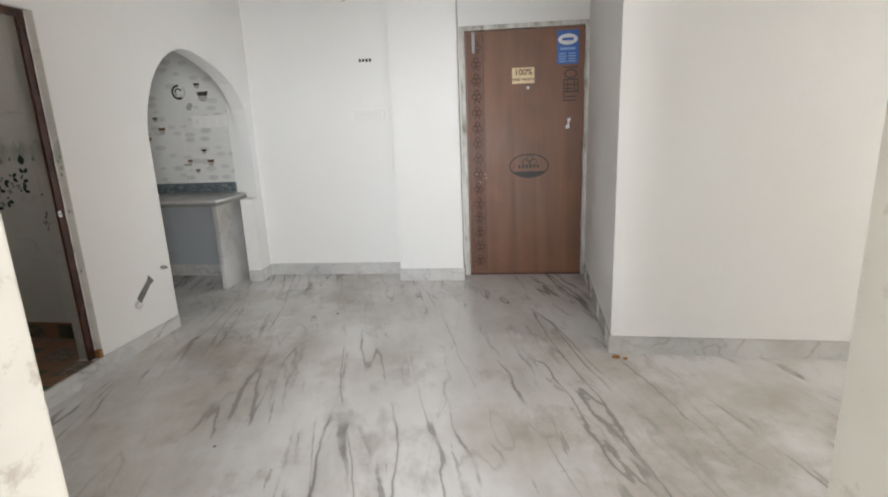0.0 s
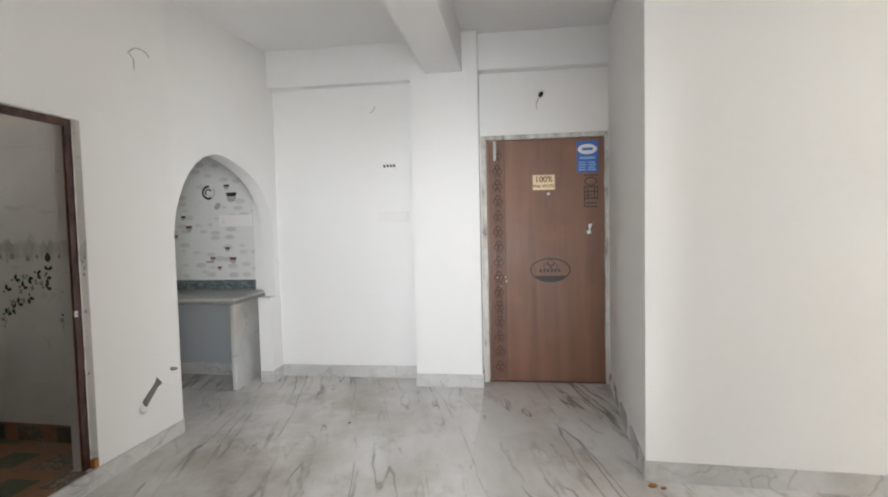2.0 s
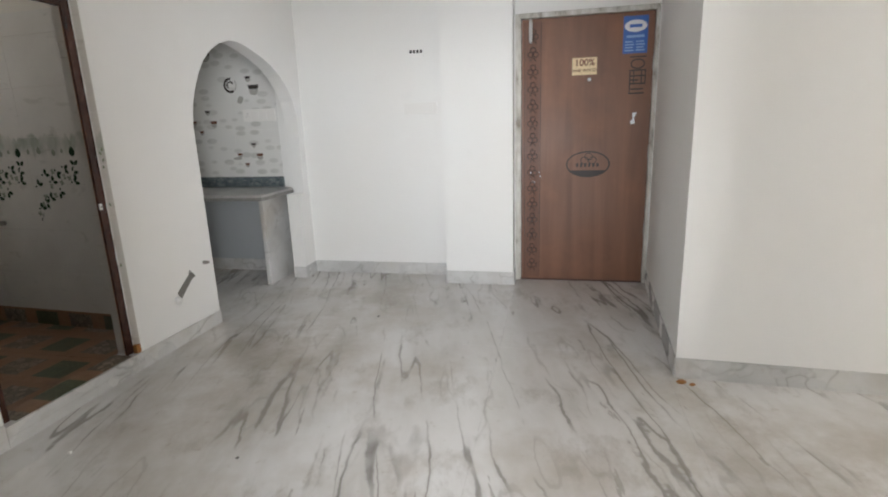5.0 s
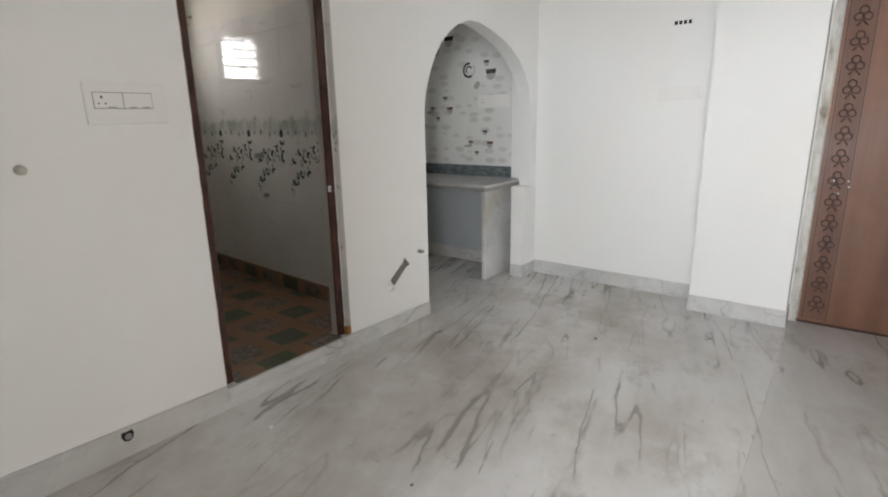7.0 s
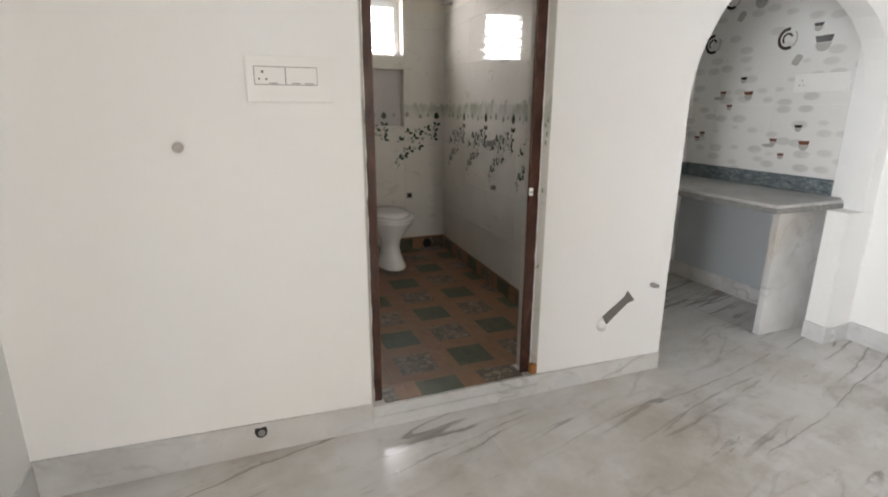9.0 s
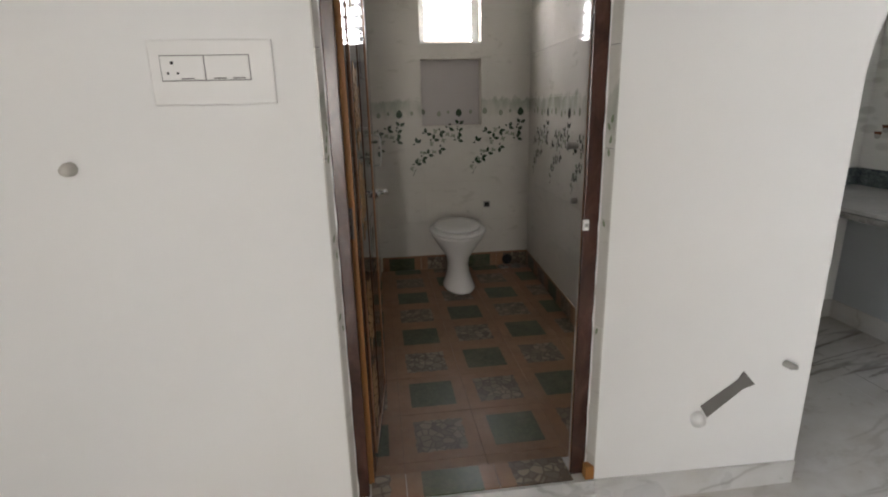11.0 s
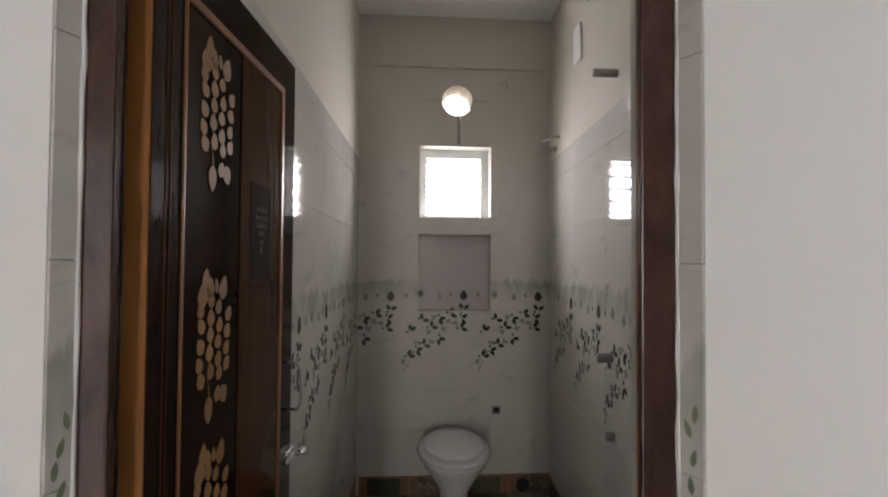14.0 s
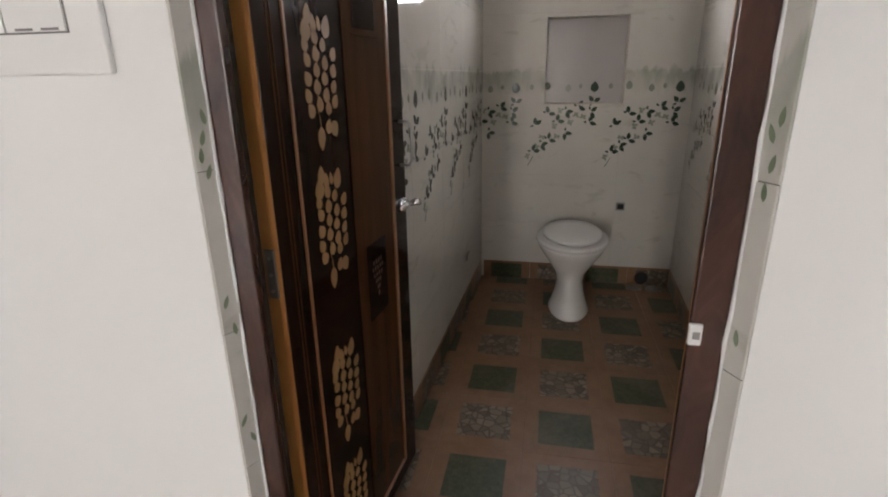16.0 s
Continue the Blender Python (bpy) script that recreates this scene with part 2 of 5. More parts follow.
for laminate in (DARK_LAMINATE, BROWN_LAMINATE):
    laminate.node_tree.nodes["Principled BSDF"].inputs["Specular IOR Level"].default_value = 0.1
BEAD_WOOD = wood_material("light_brown_bead", (0.20, 0.085, 0.03), (0.28, 0.12, 0.045), 0.3)
CARVED_PALE = wood_material("dull_carved_ornament", (0.05, 0.028, 0.016), (0.08, 0.048, 0.027), 0.7)
GOLD_LEAF = wood_material("gold_leaf_inlay", (0.23, 0.122, 0.040), (0.33, 0.185, 0.07), 0.5)


def frame_stone_material():
    m = mat("brown_stone_frame", (0.06, 0.026, 0.018), 0.22)
    w = Nodes(m)
    p = w.mapping(w.position(), (14, 14, 7), (radians(35), 0, 0))
    w.color(w.ramp(w.noise(p, 1.0, 6, 0.65, 1.0), [(0.3, (0.028, 0.011, 0.007)), (0.55, (0.066, 0.026, 0.017)), (0.8, (0.12, 0.054, 0.038))]))
    return m


FRAME_STONE = frame_stone_material()


def grey_frame_material():
    m = mat("whitewashed_frame", (0.52, 0.50, 0.46), 0.7)
    w = Nodes(m)
    p = w.position()
    n = w.noise(w.mapping(p, (14, 14, 5)), 1.0, 6, 0.7)
    w.color(w.ramp(n, [(0.3, (0.20, 0.16, 0.12)), (0.45, (0.52, 0.50, 0.45)), (0.65, (0.70, 0.69, 0.65))]))
    w.bump(n, 0.2, 0.003)
    return m


GREY_FRAME = grey_frame_material()


def jamb_paint_material():
    m = mat("cream_jamb_paint", (0.66, 0.62, 0.54), 0.6)
    w = Nodes(m)
    p = w.position()
    n = w.noise(p, 14, 5, 0.7)
    c = w.ramp(w.noise(p, 3, 3), [(0.3, (0.40, 0.375, 0.325)), (0.7, (0.47, 0.445, 0.39))])
    w.color(w.mix(w.ramp(n, [(0.56, 0.0), (0.68, 0.7)]), c, (0.27, 0.225, 0.18)))
    w.bump(n, 0.15, 0.003)
    return m


JAMB = jamb_paint_material()


def granite_material():
    m = mat("grey_green_granite", (0.10, 0.12, 0.12), 0.25)
    w = Nodes(m)
    p = w.position()
    n = w.noise(w.mapping(p, (1, 1, 2.4)), 26, 6, 0.75, 0.8)
    w.color(w.ramp(n, [(0.32, (0.045, 0.065, 0.075)), (0.52, (0.14, 0.17, 0.18)), (0.7, (0.36, 0.38, 0.37))]))
    return m


GRANITE = granite_material()


def counter_top_material():
    m = mat("dusty_counter_stone", (0.40, 0.41, 0.41), 0.4)
    w = Nodes(m)
    p = w.position()
    n = w.noise(p, 30, 6, 0.75)
    d = w.noise(p, 5, 4)
    c = w.ramp(n, [(0.3, (0.22, 0.235, 0.235)), (0.6, (0.42, 0.43, 0.43))])
    w.color(w.mix(w.ramp(d, [(0.35, 0.3), (0.65, 0.85)]), c, (0.55, 0.54, 0.52)))
    return m


COUNTER = counter_top_material()


def counter_edge_material():
    m = mat("rough_cut_stone_edge", (0.20, 0.20, 0.19), 0.7)
    w = Nodes(m)
    n = w.noise(w.position(), 40, 6, 0.75)
    w.color(w.ramp(n, [(0.3, (0.13, 0.13, 0.12)), (0.6, (0.28, 0.275, 0.26)), (0.8, (0.4, 0.39, 0.37))]))
    w.bump(n, 0.5, 0.004)
    return m


COUNTER_EDGE = counter_edge_material()


def kitchen_tile_material():
    """Pale glossy tile, embossed all over with overlapping lens-shaped leaves."""
    m = mat("embossed_kitchen_tile", (0.72, 0.72, 0.69), 0.2)
    w = Nodes(m)
    p = w.position()
    x, y, z = w.xyz(p)
    along = w.math("ADD", x, y)
    k = w.n.new("ShaderNodeCombineXYZ")
    w.put(k.inputs[0], w.math("MULTIPLY", along, 7.0)), w.put(k.inputs[1], w.math("MULTIPLY", z, 15.0))
    d = w.voronoi(k.outputs[0], 1.0, "F1", "Distance", 0.65)
    c = w.ramp(d, [(0.0, (0.60, 0.60, 0.57)), (0.22, (0.57, 0.57, 0.545)), (0.32, (0.60, 0.60, 0.575)), (0.42, (0.77, 0.77, 0.75))])
    w.color(w.mix(w.ramp(w.noise(p, 4, 3), [(0.3, 0.0), (0.7, 0.45)]), c, (0.76, 0.76, 0.73)))
    w.bump(w.math("SUBTRACT", 1.0, d), 0.3, 0.012)
    return m


KITCHEN_TILE = kitchen_tile_material()
CERAMIC = mat("white_ceramic", (0.80, 0.79, 0.77), 0.09)
LID_PLASTIC = mat("white_seat_plastic", (0.78, 0.775, 0.76), 0.2)
PLASTIC = mat("white_switch_plastic", (0.82, 0.81, 0.785), 0.4)
PLASTIC_LINE = mat("grey_switch_gap", (0.22, 0.21, 0.20), 0.6)
BLACK = mat("black_void", (0.012, 0.012, 0.011), 0.8)
CHROME = mat("chrome", (0.75, 0.75, 0.76), 0.14, 1.0)
HINGE = mat("dark_hinge_steel", (0.16, 0.145, 0.13), 0.45, 0.8)
STEEL = mat("dull_steel", (0.42, 0.41, 0.39), 0.38, 1.0)
PIPE_GREY = mat("grey_pvc", (0.28, 0.265, 0.24), 0.55)
PALE_CEMENT = mat("pale_cement", (0.50, 0.47, 0.42), 0.85)
CEMENT = mat("raw_cement", (0.17, 0.16, 0.145), 0.9)
WIRE = mat("dark_wire", (0.10, 0.09, 0.08), 0.5)
WINDOW_PAINT = mat("window_frame_paint", (0.74, 0.74, 0.73), 0.35)
STICKER_BLUE = mat("blue_sticker", (0.02, 0.11, 0.42), 0.35)
STICKER_WHITE = mat("white_sticker", (0.72, 0.73, 0.74), 0.4)
STICKER_PALE_BLUE = mat("pale_blue_print", (0.22, 0.38, 0.66), 0.4)
UNDER_COUNTER = paint_material("blue_grey_wall", (0.42, 0.45, 0.47), (0.45, 0.47, 0.48))
STICKER_CREAM = mat("cream_sticker", (0.78, 0.62, 0.36), 0.5)
INK_RED = mat("dark_red_ink", (0.16, 0.03, 0.02), 0.6)
INK = mat("black_stencil_ink", (0.022, 0.012, 0.008), 0.5)
CUP_DARK = mat("dark_cup_print", (0.03, 0.022, 0.018), 0.2)
CUP_BROWN = mat("brown_cup_print", (0.16, 0.07, 0.04), 0.2)
CUP_GREY = mat("grey_cup_print", (0.42, 0.41, 0.38), 0.2)
GLASS = mat("clear_glass", (1, 1, 1), 0.03)
GLASS.node_tree.nodes["Principled BSDF"].inputs["Transmission Weight"].default_value = 1.0
FROSTED = mat("frosted_louvre_glass", (0.9, 0.95, 0.95), 0.35)
FROSTED.node_tree.nodes["Principled BSDF"].inputs["Transmission Weight"].default_value = 0.9


# ---- mesh helpers ----
def box(bm, x0, x1, y0, y1, z0, z1):
    v = [bm.verts.new(c) for c in ((x0, y0, z0), (x1, y0, z0), (x1, y1, z0), (x0, y1, z0), (x0, y0, z1), (x1, y0, z1), (x1, y1, z1), (x0, y1, z1))]
    for f in ((3, 2, 1, 0), (4, 5, 6, 7), (0, 1, 5, 4), (1, 2, 6, 5), (2, 3, 7, 6), (3, 0, 4, 7)):
        bm.faces.new([v[i] for i in f])
    return bm


def cube(x0, x1, y0, y1, z0, z1, bevel=0.0):
    bm = box(bmesh.new(), x0, x1, y0, y1, z0, z1)
    if bevel:
        bmesh.ops.bevel(bm, geom=bm.edges[:], offset=bevel, segments=2, profile=0.6, affect="EDGES")
    return bm


def prism(bm, outline, place, depth):
    """An outline in 2D, set in space by place(u, v) and drawn out along the vector depth."""
    d = Vector(depth)
    a = [bm.verts.new(place(u, v)) for u, v in outline]
    b = [bm.verts.new(w.co + d) for w in a]
    bm.faces.new(a)
    bm.faces.new(b[::-1])
    n = len(a)
    for i in range(n):
        bm.faces.new((a[i], b[i], b[(i + 1) % n], a[(i + 1) % n]))
    bmesh.ops.recalc_face_normals(bm, faces=bm.faces[:])
    return bm


def tube(bm, path, radius, sides=10, closed_ends=True):
    """A round bar along a list of points; radius is a number or a list."""
    pts = [Vector(p) for p in path]
    rings = []
    for i, p in enumerate(pts):
        t = (pts[min(i + 1, len(pts) - 1)] - pts[max(i - 1, 0)]).normalized()
        u = t.orthogonal().normalized()
        if rings:
            u = (last - t * last.dot(t)).normalized()
        last = u
        w = t.cross(u)
        r = radius[i] if isinstance(radius, (list, tuple)) else radius
        rings.append([bm.verts.new(p + (u * math.cos(a) + w * math.sin(a)) * r) for a in (2 * math.pi * k / sides for k in range(sides))])
    for a, b in zip(rings, rings[1:]):
        for k in range(sides):
            bm.faces.new((a[k], a[(k + 1) % sides], b[(k + 1) % sides], b[k]))
    if closed_ends:
        bm.faces.new(rings[0][::-1])
        bm.faces.new(rings[-1])
    return bm


def loft(bm, rings):
    """Joins rings of equal vertex number and closes both ends."""
    vr = [[bm.verts.new(c) for c in ring] for ring in rings]
    n = len(vr[0])
    for a, b in zip(vr, vr[1:]):
        for k in range(n):
            bm.faces.new((a[k], a[(k + 1) % n], b[(k + 1) % n], b[k]))
    bm.faces.new(vr[0][::-1])
    bm.faces.new(vr[-1])
    bmesh.ops.recalc_face_normals(bm, faces=bm.faces[:])
    return bm


def to_mesh(name, bm, material, smooth=False):
    me = bpy.data.meshes.new(name)
    bm.to_mesh(me)
    bm.free()
    me.materials.append(material)
    if smooth:
        for f in me.polygons:
            f.use_smooth = True
    return me


def thing(name, label, category, bm=None, material=None, at=(0, 0, 0), group="", kind="", smooth=False):
    ob = new(name, to_mesh(name, bm, material, smooth) if bm else None)
    ob.location = at
    return tagged(ob, label, category, group, kind)


def part(name, bm, material, parent, label="", smooth=False, at=(0, 0, 0)):
    ob = new(name, to_mesh(name, bm, material, smooth))
    ob.parent = parent
    ob.location = at
    if label:
        ob["label"] = label
    return ob


def structure(name, bm, material, label="", category=""):
    return thing(name, label, category, bm, material, kind="structure")


def words(text, size, m, material, parent, name, depth=0.0006):
    """Lettering as a mesh, in the built-in font, set by the matrix m."""
    cu = bpy.data.curves.new(name, "FONT")
    cu.body, cu.size, cu.align_x, cu.align_y, cu.extrude, cu.offset = text, size, "CENTER", "CENTER", depth, size * 0.018
    tmp = bpy.data.objects.new(name + "_tmp", cu)
    scene.collection.objects.link(tmp)
    me = bpy.data.meshes.new_from_object(tmp.evaluated_get(bpy.context.evaluated_depsgraph_get()))
    bpy.data.objects.remove(tmp)
    me.materials.append(material)
    ob = new(name, me)
    ob.parent = parent
    ob.matrix_local = m
    return ob


# ---- plan ----
XW = -2.6            # room face of the west wall
WALL = 0.12
YN = 4.88            # face of the north wall
YS = 0.925           # room face of the south wall
YD = 0.87            # face of the balcony door frame
CEIL = 2.93
SKIRT_H = 0.108
ARCH_Y, ARCH_X = 3.58, -2.49


def west_x(y):
    """The west wall turns a little past the kitchen arch."""
    return XW if y <= ARCH_Y else XW + (ARCH_X - XW) * (y - ARCH_Y) / (YN - ARCH_Y)


# ---- walls of the main room ----
bm = bmesh.new()
box(bm, XW - WALL, XW, 0.75, 2.08, 0, CEIL)
box(bm, XW - WALL, XW, 2.86, ARCH_Y, 0, CEIL)
box(bm, XW - WALL, XW, 2.08, 2.86, 1.968, CEIL)
box(bm, XW - WALL, XW, 2.08, 2.86, 0, 0.05)
arch = [(3.58, 1.35), (3.59, 1.43), (3.612, 1.52), (3.645, 1.60), (3.69, 1.69), (3.75, 1.775), (3.83, 1.85), (3.92, 1.905), (4.03, 1.938), (4.13, 1.938),
        (4.24, 1.912), (4.37, 1.868), (4.50, 1.81), (4.61, 1.735), (4.70, 1.64), (4.76, 1.54), (4.79, 1.42), (4.80, 1.28)]
outline = arch + [(4.80, 0), (YN, 0), (YN, CEIL), (ARCH_Y, CEIL)]
prism(bm, outline, lambda y, z: (west_x(y), y, z), (-WALL, 0, 0))
box(bm, -2.6, -2.487, 4.67, YN, 0, 0.7565)
structure("wall_west", bm, PAINT, "white painted plaster wall with arched kitchen opening", "wall")

bm = bmesh.new()
box(bm, -3.95, -1.18, YN, 5.02, 0, CEIL)
structure("wall_north", bm, PAINT, "white painted plaster wall", "wall")
structure("wall_column", cube(-1.18, -0.62, 4.65, 5.02, 0, CEIL), PAINT, "white painted column beside the entrance door", "column")
bm = bmesh.new()
box(bm, -0.62, 0.45, 4.84, 5.02, 2.105, CEIL)
structure("wall_over_door", bm, PAINT, "white painted wall above the entrance door", "wall")
bm = bmesh.new()
prism(bm, [(0.331, 3.178), (5.0, 2.935), (5.0, 5.02), (0.45, 5.02), (0.435, 4.80)], lambda x, y: (x, y, 0), (0, 0, CEIL))
structure("wall_east_block", bm, PAINT, "white painted wall corner beside the entrance", "wall")
# unseen wall; its opening is added only to let the east fill in
bm = bmesh.new()
box(bm, 5.0, 5.12, 0.75, 0.95, 0, CEIL)
box(bm, 5.0, 5.12, 1.75, 3.2, 0, CEIL)
box(bm, 5.0, 5.12, 0.95, 1.75, 2.35, CEIL)
box(bm, 5.0, 5.12, 0.95, 1.75, 0, 0.35)
structure("wall_east", bm, PAINT, "white painted plaster wall with an opening added for fill light", "wall")
# south wall with the balcony doorway
DX0, DX1 = -0.975, 0.143
bm = bmesh.new()
box(bm, XW - WALL, DX0, 0.75, YS, 0, CEIL)
box(bm, DX1, 5.12, 0.75, YS, 0, CEIL)
box(bm, DX0, DX1, 0.75, YS, 2.15, CEIL)
structure("wall_south", bm, PAINT, "white painted wall with a balcony doorway", "wall")

# ceiling and beams
structure("ceiling", cube(-5.4, 5.12, 0.75, 5.02, CEIL, CEIL + 0.12), CEILING_PAINT, "white painted ceiling", "ceiling")
structure("beam_cross", cube(-1.04, -0.745, YS, 4.65, 2.61, CEIL), CEILING_PAINT, "white painted ceiling beam", "beam")
structure("beam_north_west", cube(ARCH_X - 0.02, -1.18, 4.785, YN, 2.605, CEIL), CEILING_PAINT, "white painted edge beam", "beam")
structure("beam_north_east", cube(-0.62, 0.45, 4.73, 4.84, 2.635, CEIL), CEILING_PAINT, "white painted edge beam over the door", "beam")


# ---- skirting ----
def skirting(points, name="baseboard", h=SKIRT_H, t=0.008, end=None):
    """A marble skirting along wall points; it stands to the left of the way."""
    for (xa, ya), (xb, yb) in zip(points, points[1:]):
        a, b = Vector((xa, ya)), Vector((xb, yb))
        d = (b - a).normalized()
        n = Vector((-d.y, d.x)) * t
        length = (b - a).length
        count = max(1, round(length / 0.62))
        for i in range(count):
            p, q = a + d * (length * i / count + 0.0006), a + d * (length * (i + 1) / count - 0.0006)
            bm = prism(bmesh.new(), [tuple(p), tuple(q), tuple(q + n), tuple(p + n)], lambda x, y: (x, y, 0), (0, 0, (h if end is None else h + (end - h) * (i + 0.5) / count) - 0.001 * (i % 2)))
            if end is not None:
                # a skirting whose top runs slightly out of level
                for v in bm.verts:
                    if v.co.z > 0.02:
                        v.co.z = h + (end - h) * ((v.co.xy - a).dot(d)) / length
            structure(name, bm, SKIRT, "grey veined marble skirting", "skirting")


skirting([(XW, 2.08), (XW, YS)], h=0.114, end=0.15)
skirting([(XW, ARCH_Y), (XW, 2.86)], h=0.085, end=0.1)
skirting([(-2.487, YN), (-2.487, 4.67), (-2.6, 4.67)], h=0.1)
skirting([(-1.18, YN), (ARCH_X + 0.008, YN)])
skirting([(-0.62, 4.65), (-1.18, 4.65), (-1.18, YN - 0.008)])
skirting([(-0.62, 4.80), (-0.62, 4.65)])
skirting([(0.331, 3.178), (0.435, 4.80)])
skirting([(5.0, 2.935), (0.331, 3.178)])
skirting([(-2.59, YS), (DX0, YS)], h=0.14)
skirting([(ARCH_Y - 3.58 + XW - WALL, ARCH_Y + 0.002), (XW, ARCH_Y + 0.002)][::-1])


# ---- bathroom shell ----
BX0, BZ = -5.115, 0.04
BYR = 3.362


def bath_right(x):
    return BYR - 0.055 * (x - BX0)


def bath_left(x):
    return 2.10 + 0.09 * (x + 2.72) / (BX0 + 2.72)


bm = prism(bmesh.new(), [(-2.72, 2.10), (-5.3, bath_left(-5.3)), (-5.3, 1.95), (-2.72, 1.95)], lambda x, y: (x, y, 0), (0, 0, CEIL))
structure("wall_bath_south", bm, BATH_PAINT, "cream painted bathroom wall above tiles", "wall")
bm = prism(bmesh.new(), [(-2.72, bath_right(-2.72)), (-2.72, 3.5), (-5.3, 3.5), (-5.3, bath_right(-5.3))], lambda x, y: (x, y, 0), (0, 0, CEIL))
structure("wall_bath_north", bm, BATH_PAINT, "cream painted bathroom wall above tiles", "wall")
# back wall with niche, window and round vent
WY0, WY1, WZ0, WZ1 = 2.556, 2.995, 1.705, 2.14
NZ0, NZ1 = 1.135, 1.598
bm = bmesh.new()
XB = BX0 - 0.2
box(bm, XB, BX0, 1.95, WY0, 0, CEIL)
box(bm, XB, BX0, WY1, 3.5, 0, CEIL)
box(bm, XB, BX0, WY0, WY1, 0, NZ0)
box(bm, XB, BX0 - 0.09, WY0, WY1, NZ0, NZ1)
box(bm, XB, BX0, WY0, WY1, NZ1, WZ0)
VY, VZ, VR = 2.787, 2.422, 0.094
ring = [(VY + VR * math.cos(a), VZ + VR * math.sin(a)) for a in (2 * math.pi * (k + 0.5) / 32 for k in range(32))]
half_top = [(WY0, VZ)] + [p for p in reversed(ring[:16])] + [(WY1, VZ), (WY1, CEIL), (WY0, CEIL)]
half_low = [(WY0, WZ1), (WY1, WZ1), (WY1, VZ)] + [p for p in reversed(ring[16:])] + [(WY0, VZ)]
prism(bm, half_top, lambda y, z: (BX0, y, z), (-0.2, 0, 0))
prism(bm, half_low, lambda y, z: (BX0, y, z), (-0.2, 0, 0))
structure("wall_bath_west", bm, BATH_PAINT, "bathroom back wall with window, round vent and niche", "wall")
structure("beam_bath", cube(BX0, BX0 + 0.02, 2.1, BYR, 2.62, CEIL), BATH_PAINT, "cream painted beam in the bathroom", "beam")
structure("floor_bath_bed", cube(-5.2, -2.72, 2.0, 3.45, -0.1, BZ - 0.006), GROUT, "bathroom floor bed", "floor")

# ---- kitchen shell ----
# the gap in this wall is added, out of view, for the kitchen fill
bm = bmesh.new()
box(bm, -4.0, -3.83, 3.5, 3.56, 0, CEIL)
box(bm, -4.0, -3.83, 4.2, 5.02, 0, CEIL)
box(bm, -4.0, -3.83, 3.56, 4.2, 0, 1.12)
box(bm, -4.0, -3.83, 3.56, 4.2, 1.98, CEIL)
structure("wall_kitchen_west", bm, PAINT, "painted kitchen wall with an unseen opening added for light", "wall")

# ---- floors ----
bm = box(box(bmesh.new(), -2.715, 5.12, YS - 0.175, 5.02, -0.12, -0.006), -4.0, -2.716, 3.5, 5.02, -0.12, -0.006)
structure("floor_bed", bm, GROUT, "floor bed under the marble", "floor")

# ---- entrance door ----
door = thing("door_1", "closed red-brown wooden entrance door with stickers in a whitewashed frame", "door", kind="structure")
FY = 4.80
part("frame_post", cube(-0.615, -0.568, FY, 4.9, 0, 2.105, 0.004), GREY_FRAME, door, "whitewashed door frame post")
part("frame_post", cube(0.404, 0.438, FY, 4.9, 0, 2.105, 0.004), GREY_FRAME, door, "whitewashed door frame post")
part("frame_head", cube(-0.568, 0.404, FY, 4.9, 2.068, 2.105, 0.004), GREY_FRAME, door, "whitewashed door frame head")
leaf = part("door_leaf", cube(-0.564, 0.401, FY + 0.018, FY + 0.055, 0.012, 2.064, 0.003), DOOR_WOOD, door, "red-brown veneered door leaf")
LY = FY + 0.018
part("door_sill", cube(-0.567, 0.403, FY + 0.012, 4.895, 0.0005, 0.0115), DOOR_BURN, door, "dark strip under the leaf")
part("carved_strip", cube(-0.535, -0.422, LY - 0.002, LY + 0.004, 0.03, 2.04), DOOR_CARVE, leaf, "darker carved strip")
for x in (-0.541, -0.417):
    part("groove", cube(x - 0.002, x + 0.002, LY - 0.003, LY + 0.003, 0.03, 2.04), INK, leaf)
for k in range(15):
    z = 0.13 + k * 0.129
    for i, (dx, dz) in enumerate(((-0.02, 0), (0.02, 0.0), (0.0, 0.034))):
        bm = bmesh.new()
        c = Vector((-0.478 + dx, LY - 0.004, z + dz))
        tube(bm, [c + Vector((math.cos(a) * 0.019, 0, math.sin(a) * 0.019)) for a in (2 * math.pi * j / 12 for j in range(13))], 0.004, 5, False)
        part("carved_ring", bm, DOOR_BURN, leaf, smooth=True)
    bm = tube(bmesh.new(), [(-0.478 + 0.012 * s, LY - 0.004, z - 0.02 - 0.014 * abs(s)) for s in (-2, -1, 0, 1, 2)], 0.004, 5)
    part("carved_stem", bm, DOOR_BURN, leaf, smooth=True)

# details of the entrance door
ticket = part("peeling_label", prism(bmesh.new(), [(0.262, 1.262), (0.292, 1.268), (0.286, 1.31), (0.302, 1.35), (0.27, 1.345), (0.274, 1.30), (0.255, 1.285)], lambda x, z: (x, LY - 0.0015, z), (0, 0.001, 0)), STICKER_WHITE, leaf, "torn white paper remnant")


def flat(x0, x1, z0, z1, off):
    return cube(x0, x1, LY - off, LY - off + 0.001, z0, z1)


